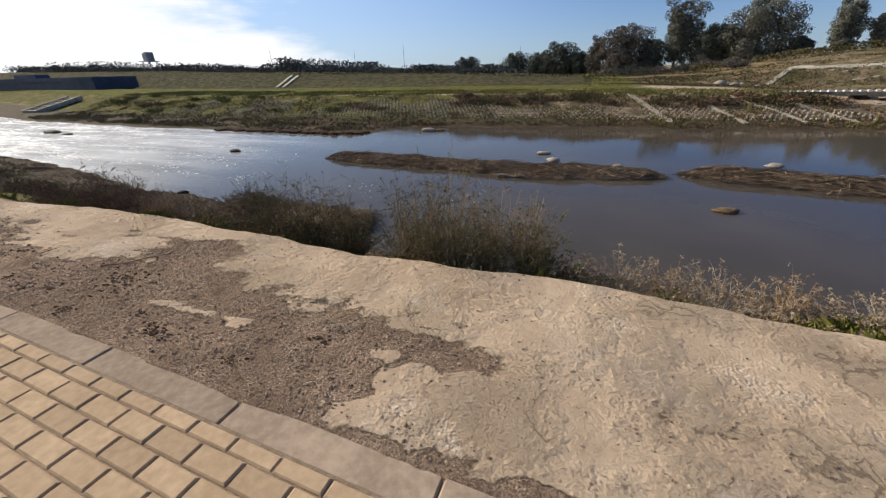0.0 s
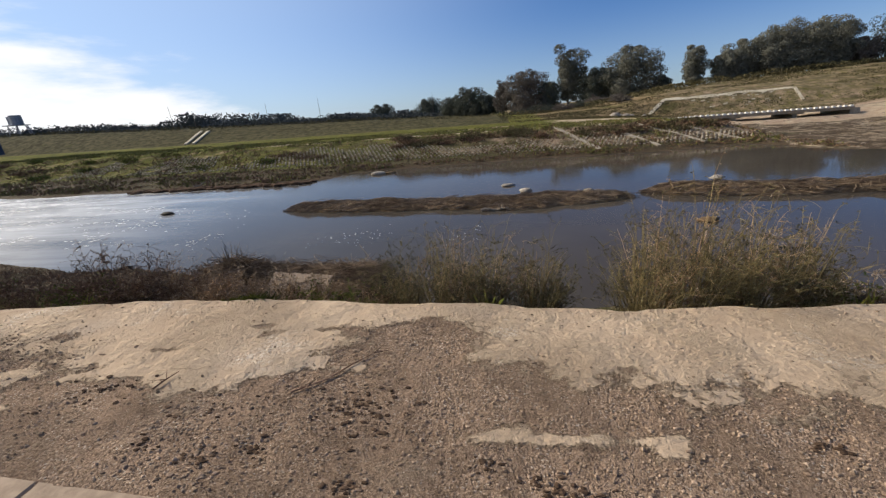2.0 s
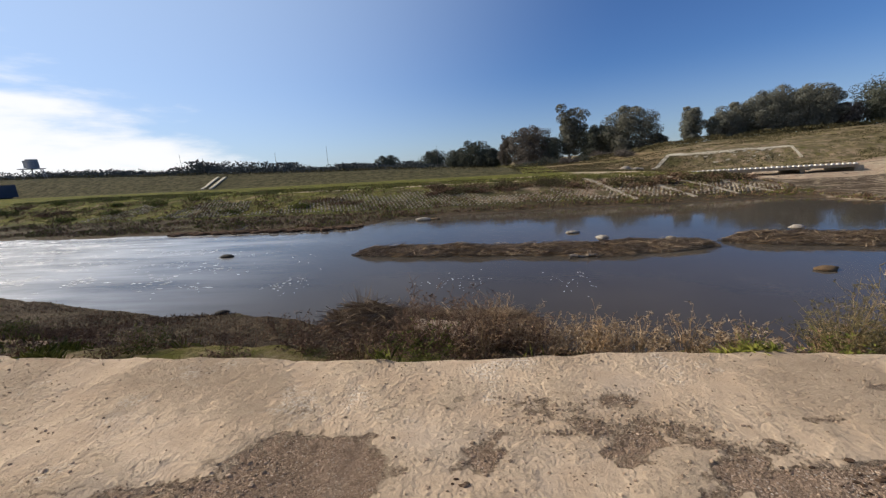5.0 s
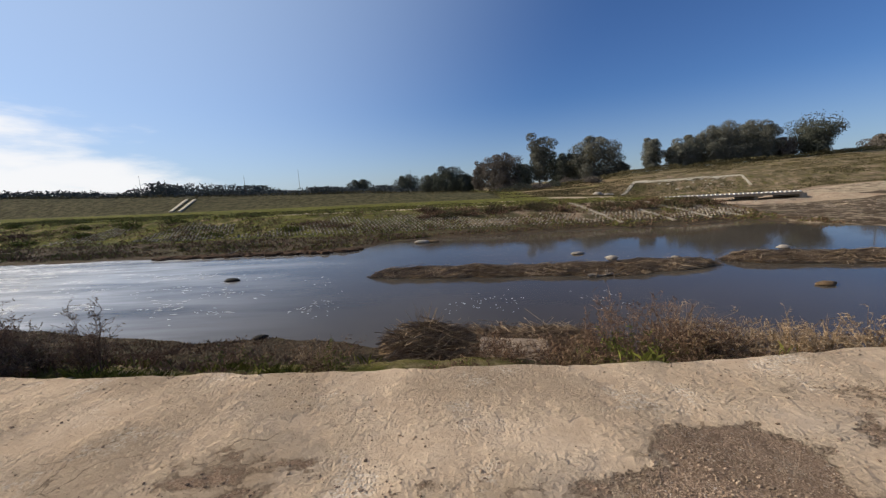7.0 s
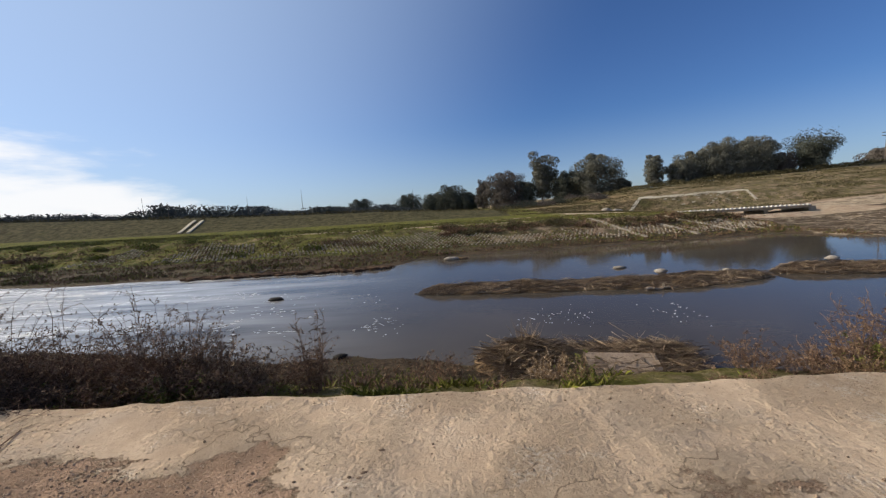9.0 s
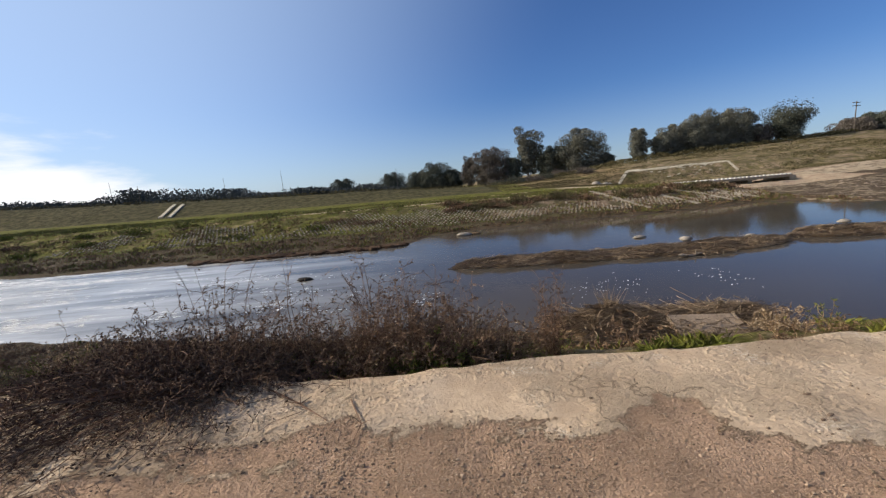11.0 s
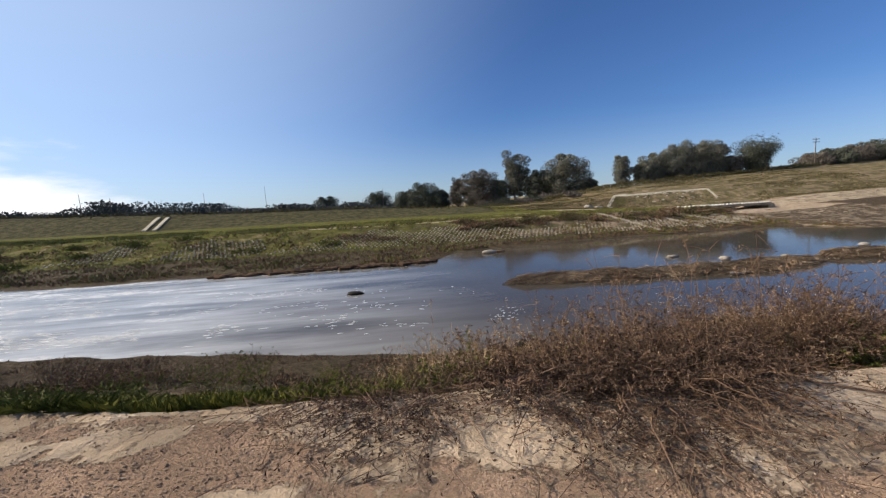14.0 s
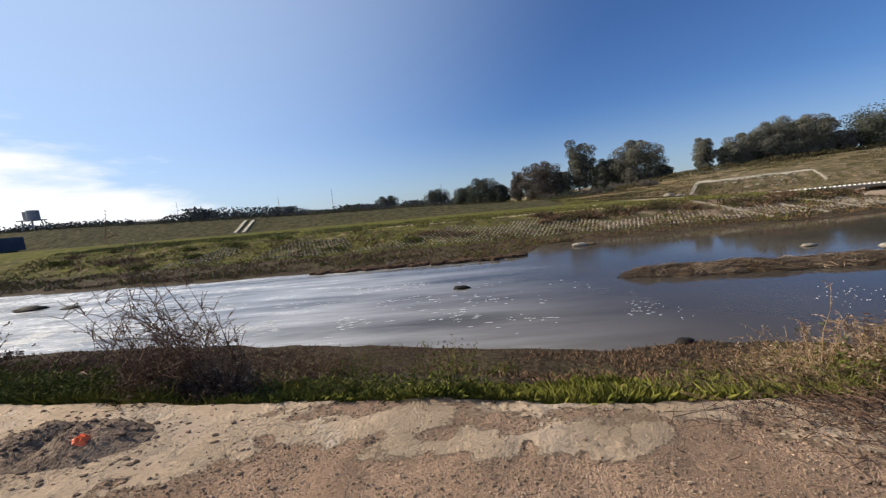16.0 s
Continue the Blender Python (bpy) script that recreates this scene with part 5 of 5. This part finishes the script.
for i in range(30):
    x = rb.uniform(-20, 4)
    y = float(soft_edge(np.array([x]))[0]) + rb.uniform(0.1, 0.7)
    weed(x, y, rb.uniform(0.1, 0.26), rb.uniform(0.25, 0.5), 730 + i, STEM_OLIVE if rb.random() < 0.5 else STEM_DRY, WEED_LEAF if rb.random() < 0.5 else BROWN_LEAF, "small weed clump at the path edge", stems=40, twigs=3, leaves=4, leaf=0.026, name="weed", category="weed")
for i in range(60):
    x = rb.uniform(-30, -9)
    y = float(soft_edge(np.array([x]))[0]) + rb.uniform(1.2, 5.0)
    if height(x, y) < W + 0.05:
        continue
    weed(x, y, rb.uniform(0.2, 0.5), rb.uniform(0.4, 0.9), 780 + i, STEM_DARK if rb.random() < 0.6 else STEM_OLIVE, BROWN_LEAF if rb.random() < 0.6 else WEED_LEAF, "dark low weeds on the muddy river bank", stems=50, twigs=3, leaves=4, leaf=0.035, name="weed", category="weed")
for i in range(24):
    x = -23 - i * 1.0 + rb.uniform(-0.5, 0.5)
    y = float(along(EDGE, x)) + rb.uniform(0.3, 1.6)
    weed(x, y, rb.uniform(0.4, 0.8), rb.uniform(0.9, 1.5), 830 + i, STEM_DARK, BROWN_LEAF, "dark thicket of weeds along the bank", stems=60, twigs=4, leaves=4, leaf=0.05, r=0.004)


for i in range(34):
    x = rb.uniform(-19.8, -14.3)
    y = float(soft_edge(np.array([x]))[0]) + rb.uniform(0.12, 0.6)
    weed(x, y, rb.uniform(0.1, 0.24), rb.uniform(0.3, 0.5), 860 + i, STEM_OLIVE, WEED_LEAF, "leafy green weed at the grassy path edge", stems=46, twigs=3, leaves=4, leaf=0.034, name="weed", category="weed")


def turf_blades():
    """Short green grass along the bank's lip and on its upper slope."""
    rng = random.Random(900)
    m = Mesh()
    lush = [(-30, 0.9), (-20, 0.95), (-16, 0.9), (-14.6, 0.8), (-13.8, 0.3), (-11.6, 0.3), (-10.8, 0.3), (-8, 0.32), (-5.5, 0.24), (-3.6, 0.26), (-2.4, 0.4), (-1.2, 0.25), (1.5, 0.2), (3, 0.35), (5, 0.4)]
    for _ in range(140000):
        x = rng.uniform(-25, 4.5)
        t = rng.random() ** 1.6
        y = float(np.interp(x, [p[0] for p in EDGE], [p[1] for p in EDGE])) + 0.0 + t * (3.0 if x < -19.8 else 1.6 if x < -14.5 else 0.9)
        want = float(np.interp(x, [p[0] for p in lush], [p[1] for p in lush])) * (1.0 - 0.5 * t)
        if float(vnoise(np.float64(x * 2.1), np.float64(y * 2.1), 901)) * 0.85 + 0.25 * rng.random() > want:
            continue
        z = height(x, y)
        if z > -0.03 and t > 0.03:
            continue
        h = (0.025 + 0.085 * float(vnoise(np.float64(x * 1.3), np.float64(y * 1.3), 903))) * rng.uniform(0.6, 1.4)
        a = rng.random() * 6.283
        bx, by = rng.gauss(0, 0.03), rng.gauss(0, 0.03)
        w = 0.0022
        b = len(m.v)
        m.v += [(x - w * math.cos(a), y - w * math.sin(a), z - 0.01), (x + w * math.cos(a), y + w * math.sin(a), z - 0.01), (x + bx * 0.5 + w * 0.6, y + by * 0.5, z + h * 0.6), (x + bx * 1.4, y + by * 1.4, z + h)]
        m.f += [(b, b + 1, b + 2), (b, b + 2, b + 3)]
    tagged(part("grass", m, BLADE_NEAR), "short bright green grass along the path edge", "grass", kind="stuff")


turf_blades()
for i, (x, y, h) in enumerate(((-14.9, 3.35, 0.3), (-14.4, 3.3, 0.36), (-13.95, 3.25, 0.34), (-13.4, 3.1, 0.4), (-12.95, 3.05, 0.34), (-12.55, 3.0, 0.3), (-11.95, 2.95, 0.34), (-11.35, 2.98, 0.3), (-10.9, 3.0, 0.26), (-19.6, 3.8, 0.3), (-19.1, 3.75, 0.34), (-5.1, 3.0, 0.26), (-4.6, 2.95, 0.24))):
    weed(x, y, h, 0.6, 1100 + i, STEM_OLIVE, WEED_LEAF if i % 2 else BROWN_LEAF, "olive undergrowth beneath the dry twigs", stems=70, twigs=4, leaves=4, leaf=0.03)


def bramble_litter():
    """Dead leaves and twig ends that lie thick under and before the brambles."""
    rng = random.Random(985)
    m, q = Mesh(), Mesh()
    for cx, cy, sx, sy, n in ((-15.15, 2.85, 0.32, 0.22, 1500), (-14.75, 2.6, 0.22, 0.18, 500), (-13.45, 2.55, 0.40, 0.28, 1700), (-13.6, 2.15, 0.35, 0.16, 550), (-13.1, 2.25, 0.3, 0.16, 380), (-12.5, 2.72, 0.35, 0.12, 400), (-11.6, 2.85, 0.5, 0.1, 400), (-1.2, 2.5, 0.7, 0.08, 350), (-4.8, 2.85, 0.7, 0.1, 500)):
        for _ in range(n):
            x, y = cx + rng.gauss(0, sx), cy + rng.gauss(0, sy)
            z = height(x, y) + 0.004 + 0.03 * rng.random() ** 2
            if rng.random() < 0.72:
                m.leaf((x, y, z), (rng.gauss(0, 1), rng.gauss(0, 1), rng.gauss(0, 0.4)), (rng.gauss(0, 0.5), rng.gauss(0, 0.5), 1), rng.uniform(0.012, 0.034), rng.uniform(0.007, 0.014))
            else:
                a, l = rng.random() * 6.283, rng.uniform(0.03, 0.16)
                dx, dy = math.cos(a) * l, math.sin(a) * l
                q.tube([(x - dx, y - dy, z), (x + rng.gauss(0, 0.012), y + rng.gauss(0, 0.012), z + 0.015), (x + dx, y + dy, z + rng.uniform(-0.004, 0.03))], 0.0024, 0.001)
    tagged(part("leaf_litter", m, LITTER_MAT), "dark dead leaves littering the ground under brambles", "leaf litter", kind="stuff")
    tagged(part("twig_litter", q, STEM_DARK), "broken dark twigs littering the ground under brambles", "twigs", kind="stuff")


bramble_litter()


def grass_tufts():
    """Taller yellow-green grass along the lip."""
    rng = random.Random(987)
    for i in range(54):
        x = rng.uniform(-20.0, -13.3) if i < 38 else -16.3 + 0.13 * (i - 38) + rng.uniform(-0.05, 0.05)
        y = float(soft_edge(np.array([x]))[0]) + rng.uniform(0.05, 0.55)
        h = rng.uniform(0.05, 0.19) if i < 38 else rng.uniform(0.07, 0.15)
        top = thing("grass_tuft", (x, y, height(x, y) - 0.01), "tuft of bright yellow-green grass at the path edge", "grass")
        m = Mesh()
        for _ in range(170):
            a, q = rng.random() * 6.283, rng.random() ** 0.7
            bx, by = 0.17 * q * math.cos(a), 0.12 * q * math.sin(a)
            l = h * rng.uniform(0.5, 1.25)
            ex, ey = bx + rng.gauss(0, 0.65) * l, by + rng.gauss(0, 0.65) * l
            w, d = rng.uniform(0.0012, 0.0026), rng.random() * 3.14
            b = len(m.v)
            ux, uy = w * math.cos(d), w * math.sin(d)
            m.v += [(bx - ux, by - uy, -0.02), (bx + ux, by + uy, -0.02), (bx * 0.5 + ex * 0.5 - ux, by * 0.5 + ey * 0.5 - uy, l * 0.62), (bx * 0.5 + ex * 0.5 + ux, by * 0.5 + ey * 0.5 + uy, l * 0.62), (ex * 1.15, ey * 1.15, l)]
            m.f += [(b, b + 1, b + 3, b + 2), (b + 2, b + 3, b + 4)]
        part("grass", m, BLADE_NEAR, top)


grass_tufts()


# ---- reeds, drift raft and slab at the water's edge ----
def reeds(x, y, z, h, n, seed, width=0.35, label="tuft of tall reeds at the water's edge"):
    rng = random.Random(seed)
    top = thing("reed_tuft", (x, y, z), label, "reeds")
    m = Mesh()
    for _ in range(n):
        a, q = rng.random() * 6.283, rng.random()
        l = h * rng.uniform(0.5, 1.05)
        ox, oy = math.cos(a) * width * q, math.sin(a) * width * q
        m.tube([(ox * 0.3, oy * 0.3, -0.1), (ox * 0.5, oy * 0.5, l * 0.5), (ox * 1.3, oy * 1.3, l)], 0.010, 0.003)
    part("stalk_sheaf", m, REED_MAT, top)


reeds(-7.35, 8.0, -2.3, 1.0, 26, 910)
reeds(-7.1, 8.1, -2.3, 0.85, 18, 911)
reeds(-7.8, 7.7, -2.25, 0.55, 40, 912, 0.5)


def drift_raft():
    rng = random.Random(920)
    top = thing("drift_raft", (-6.0, 8.0, -2.40), "raft of broken dead reeds washed against the bank", "drift raft")
    m = Mesh()
    for _ in range(4200):
        x = rng.uniform(-2.1, 2.4)
        y = rng.gauss(0, 0.45)
        top_h = 0.42 * math.exp(-((x + 1.2) / 0.8) ** 2) + 0.16 + 0.10 * rng.random()
        z = rng.uniform(0, top_h) * math.exp(-(y / 0.7) ** 2)
        d = rng.gauss(0.1, 0.55)
        l = rng.uniform(0.15, 0.55)
        dz = rng.gauss(0, 0.09)
        m.tube([(x - math.cos(d) * l, y - math.sin(d) * l, z - dz), (x, y, z + 0.03), (x + math.cos(d) * l, y + math.sin(d) * l, z + dz)], rng.uniform(0.004, 0.011), 0.003)
    part("straw_cover", m, REED_MAT, top)
    b = Mesh()
    for i in range(11):
        b.rock((-2.0 + 0.4 * i, 0.05, 0.0), (0.5, 0.7, 0.22), rng, 0.7, 3, 8)
    part("reed_bed", b, MAT_MAT, top, "", True)


drift_raft()
sm = Mesh()
sm.box((0, 0, 0), (1.55, 0.95, 0.16), 0, 0, 0.03)
slab = part("concrete_slab", sm, KERB_MAT)
slab.matrix_world = pose(-5.35, 7.35, -2.38, 26, 3, -4)
tagged(slab, "broken pale concrete slab tilted on the bank below the path", "slab")


# ---- loose things on the path ----
def stick(pts, r, label, seed):
    rng = random.Random(seed)
    m = Mesh()
    out = [(x, y, height(x, y) + 0.008 + rng.uniform(0, 0.01)) for x, y in pts]
    m.tube(out, r, r * 0.4, 5)
    for _ in range(4):
        i = rng.randrange(1, len(out) - 1)
        p = out[i]
        d = rng.random() * 6.283
        m.tube([p, (p[0] + 0.07 * math.cos(d), p[1] + 0.07 * math.sin(d), p[2] + 0.03)], r * 0.5, r * 0.2, 4)
    tagged(part("stick", m, STEM_DARK), label, "stick")


stick([(-1.95, 1.40), (-1.88, 1.44), (-1.79, 1.50), (-1.70, 1.60), (-1.60, 1.71), (-1.52, 1.735)], 0.006, "dark crooked stick lying on the gritty path", 940)
stick([(-2.72, 1.40), (-2.70, 1.47), (-2.67, 1.53)], 0.005, "thin dry twig lying on the path", 941)
stick([(-13.75, 2.05), (-13.5, 2.22), (-13.38, 2.35)], 0.006, "thin dry twig lying beside the brambles", 942)
stick([(-12.45, 2.5), (-12.2, 2.3), (-12.0, 2.12)], 0.007, "bleached twig lying beside the brambles", 943)
stick([(-11.9, 2.3), (-11.8, 2.05), (-11.83, 1.9)], 0.005, "thin dry twig lying on the path", 944)
stick([(-14.3, 2.35), (-14.2, 2.38), (-14.12, 2.45), (-14.0, 2.55)], 0.003, "pale dry twig lying on the path", 945)


def dirt_heap():
    rng = random.Random(950)
    top = thing("dirt_heap", (-19.35, 3.02, height(-19.35, 3.02)), "small heap of brown earth dumped on the path", "dirt heap")
    m, n = Mesh(), 44
    for i in range(n):
        for j in range(n):
            u, v = 2 * i / (n - 1) - 1, 2 * j / (n - 1) - 1
            x, y = 0.62 * u, 0.26 * v
            d = math.hypot(u, v)
            lump = float(fbm(x, y, 0.14, 4, 953))
            z = height(-19.35 + x, 3.02 + y) - height(-19.35, 3.02)
            m.v.append((x, y, z - 0.03 + (0.03 + 0.17 * lump) * max(0.0, 1 - d ** 1.6) ** 0.8))
    m.f = [(i * n + j, (i + 1) * n + j, (i + 1) * n + j + 1, i * n + j + 1) for i in range(n - 1) for j in range(n - 1)]
    part("mound", m, HEAP_MAT, top, "", True)
    m = Mesh()
    for _ in range(700):
        x, y = rng.gauss(0, 0.4), rng.gauss(0, 0.17)
        d = math.hypot(x / 0.62, y / 0.26)
        r = 0.004 + 0.013 * rng.random() ** 4
        z = height(-19.35 + x, 3.02 + y) - height(-19.35, 3.02) + max(0.0, -0.03 + (0.03 + 0.17 * float(fbm(x, y, 0.14, 4, 953))) * max(0.0, 1 - d ** 1.6) ** 0.8)
        m.rock((x, y, z + r * 0.2), (r * rng.uniform(1.0, 2.0), r, r * 0.9), rng, 0.7, 2, 5)
    tagged(part("loose_soil", m, HEAP_MAT, top), "crumbled brown earth", kind="stuff")


dirt_heap()


def plastic_scrap(x, y, size, mat, label, seed):
    """A crumpled sheet."""
    rng = random.Random(seed)
    m, n = Mesh(), 9
    for i in range(n):
        for j in range(n):
            u, v = i / (n - 1) - 0.5, j / (n - 1) - 0.5
            m.v.append((u * size * rng.uniform(0.85, 1.15), v * size * rng.uniform(0.6, 0.9), size * (0.42 * (1 - 3.2 * (u * u + v * v)) * rng.uniform(0.6, 1.2) + 0.05)))
    for i in range(n - 1):
        for j in range(n - 1):
            q = i * n + j
            m.f.append((q, q + n, q + n + 1, q + 1))
    ob = part("plastic_scrap", m, mat)
    sol = ob.modifiers.new("thickness", "SOLIDIFY")
    sol.thickness = 0.002
    ob.location = (x, y, height(x, y) + 0.05)
    tagged(ob, label, "litter")


plastic_scrap(-19.12, 2.95, 0.105, ORANGE, "crumpled bright orange plastic scrap on a dirt heap", 951)
plastic_scrap(-19.22, 3.06, 0.06, WHITE_PAINT, "crumpled pale plastic scrap on a dirt heap", 952)


def pebbles():
    """Grit and small stones bedded in the path, thicker where it is gritty."""
    rng = random.Random(960)
    m = Mesh()
    n = 120000
    px = np.array([rng.uniform(-20.5, 4.0) for _ in range(n)])
    py = np.array([rng.random() for _ in range(n)])
    lo = paving_edge(px) + 0.18
    hi = soft_edge(px) - 0.02
    py = lo + (hi - lo) * py
    g = grit_amount(px, py)
    keep = np.array([rng.random() for _ in range(n)]) < (0.02 + 0.95 * (0.06 + 1.1 * g) * sstep(0.36, 0.62, fbm(px, py, 0.55, 5, 961)))
    big = np.array([rng.random() for _ in range(n)])
    for x, y, b in zip(px[keep], py[keep], big[keep]):
        r = 0.0028 + 0.0055 * b ** 4 + (0.003 * rng.random() if b > 0.992 else 0)
        m.rock((x, y, height(x, y) + r * 0.3), (r * rng.uniform(0.8, 1.6), r * rng.uniform(0.7, 1.2), r * rng.uniform(0.7, 1.4)), rng, 0.8, 2, 4)
    tagged(part("path_pebbles", m, PEBBLE_MAT), "grey-brown grit and pebbles bedded in the path", "pebbles", kind="stuff")
    m = Mesh()
    spots = [(-1.9, 1.35, 0.5, 0.12), (-3.3, 1.2, 0.5, 0.12), (-1.2, 0.98, 0.3, 0.08), (-1.9, 0.98, 0.35, 0.06), (-2.4, 1.05, 0.4, 0.1), (-0.6, 0.92, 0.3, 0.08), (0.2, 0.95, 0.5, 0.12), (0.9, 0.72, 0.4, 0.05), (-3.6, 1.62, 0.5, 0.12), (-4.6, 1.45, 0.6, 0.14), (-7, 1.32, 0.9, 0.08), (-9.8, 1.7, 0.5, 0.1), (-12.5, 2.05, 1.0, 0.15), (-16.5, 2.5, 1.2, 0.25), (-18.0, 2.7, 0.5, 0.15)]
    for cx, cy, sx, sy in spots:
        for _ in range(26):
            gx, gy = cx + rng.gauss(0, sx * 0.6), cy + rng.gauss(0, sy)
            for _ in range(rng.choice((1, 1, 2, 3))):
                x, y = gx + rng.gauss(0, 0.02), gy + rng.gauss(0, 0.014)
                if y < float(paving_edge(x)) + 0.2 or y > float(along(EDGE, x)) - 0.1:
                    continue
                r = 0.003 + 0.008 * rng.random() ** 4
                m.rock((x, y, height(x, y) + r * 0.15), (r * rng.uniform(1.0, 2.0), r * rng.uniform(0.7, 1.3), r), rng, 0.8, 2, 5)
    tagged(part("earth_clods", m, CLOD_MAT), "crumbled earth clods on the path", "clods", kind="stuff")
    # dark damp lumps pushed up round old prints
    m = Mesh()
    for cx, cy, s, n in ((-1.97, 1.08, 0.03, 16), (-2.18, 1.03, 0.035, 18), (-1.27, 1.34, 0.018, 7), (-3.44, 1.0, 0.05, 22), (-3.25, 1.24, 0.015, 5), (-4.68, 1.35, 0.015, 4), (-2.47, 1.06, 0.03, 12), (-1.5, 1.25, 0.11, 40), (-3.0, 1.42, 0.10, 36), (-0.74, 0.94, 0.05, 24), (-0.6, 0.9, 0.05, 20), (0.31, 1.14, 0.03, 14), (-0.06, 0.85, 0.035, 18), (-1.5, 0.9, 0.04, 20), (-1.6, 1.33, 0.09, 40), (-0.98, 1.03, 0.03, 14), (-2.3, 1.3, 0.12, 30)):
        for _ in range(n):
            r = rng.uniform(0.004, 0.011)
            x, y = cx + rng.gauss(0, s * 1.2), cy + rng.gauss(0, s * 0.7)
            if y > float(paving_edge(x)) + 0.2:
                m.rock((x, y, height(x, y) + r * 0.15), (r * rng.uniform(1.0, 2.2), r * rng.uniform(0.6, 1.2), r), rng, 0.8, 2, 6)
    tagged(part("mud_lumps", m, MUD_LUMP), "dark damp mud lumps round old prints on the path", "mud lumps", kind="stuff")


pebbles()


# ---- walkway: kerb and pavers ----
WALK_TURN = math.degrees(math.atan(-0.072))


def on_walk(u, v):
    """Along the walkway's edge by u, inwards by v; it bends once."""
    if u < -5.6:
        x, y = on_walk(-5.6, v)
        return x + (u + 5.6), y
    c, s = math.cos(radians(WALK_TURN)), math.sin(radians(WALK_TURN))
    return u * c + v * s, 0.535 + u * s - v * c


def bevel_box(sx, sy, sz, b):
    """A block with a worn top edge."""
    m = Mesh()
    for x, y, z in ((sx, sy, -sz), (sx, sy, -b), (sx - b, sy - b, 0)):
        for a, c in ((-1, -1), (1, -1), (1, 1), (-1, 1)):
            m.v.append((a * x / (1 if z else 1), c * y, z))
    for k in (0, 4):
        m.f += [(k + i, k + (i + 1) % 4, k + 4 + (i + 1) % 4, k + 4 + i) for i in range(4)]
    m.f.append((8, 9, 10, 11))
    return m


bed = Mesh()
c = [on_walk(-5.6, -0.01), on_walk(8, -0.01), on_walk(8, 2.6), on_walk(-5.6, 2.6)]
bed.v = [(x, y, z) for z in (-0.16, -0.006) for x, y in c]
bed.f = [(3, 2, 1, 0), (4, 5, 6, 7)] + [(i, (i + 1) % 4, 4 + (i + 1) % 4, 4 + i) for i in range(4)]
bed.v += [(x, y, z) for z in (-0.16, -0.006) for x, y in (on_walk(-32, -0.01), on_walk(-5.61, -0.01), on_walk(-5.61, 2.6), on_walk(-32, 2.6))]
bed.f += [tuple(8 + i for i in f) for f in bed.f]
pavement = tagged(part("pavement", bed, JOINT_MAT), "walkway of tan concrete pavers in running bond", "pavement", kind="structure")
kerb_mesh = bevel_box(0.4965, 0.078, 0.2, 0.008).mesh("kerb_stone", KERB_MAT)
for i in range(-22, 6):
    ob = new("kerb_stone", kerb_mesh)
    x, y = on_walk(0.72 + i * 1.0, -0.082)
    ob.matrix_world = pose(x, y, -0.004 + 0.002 * math.sin(i * 2.3), 0.2 * math.sin(i), 0, WALK_TURN if x > -5.6 else 0)
    ob.parent = pavement
full = bevel_box(0.1135, 0.048, 0.06, 0.007).mesh("paver", PAVER_MAT)
edge_mesh = bevel_box(0.1135, 0.033, 0.06, 0.007).mesh("paver", PAVER_MAT)
rest = Mesh()
rp = random.Random(990)
for row in range(0, 24):
    v = 0.037 if row == 0 else 0.074 + 0.103 * (row - 0.5)
    for i in range(-86, 20):
        u = i * 0.235 + (0.118 if row % 2 else 0.0) + 0.02
        x, y = on_walk(u, v)
        dz, tx, ty, tz = rp.gauss(0, 0.0012), rp.gauss(0, 0.35), rp.gauss(0, 0.35), rp.gauss(0, 0.4)
        if -5.4 < u < 1.7 and row < 9:
            ob = new("paver", edge_mesh if row == 0 else full)
            ob.matrix_world = pose(x, y, dz + 0.003, tx, ty, WALK_TURN + tz)
            ob.parent = pavement
        else:
            rest.box((x, y, -0.027 + dz), (0.223, 0.062 if row == 0 else 0.092, 0.06), (WALK_TURN if u > -5.6 else 0) + tz, tx, 0.02)
tagged(part("further_pavers", rest, PAVER_MAT, pavement), "tan concrete pavers further along the walkway", kind="stuff")
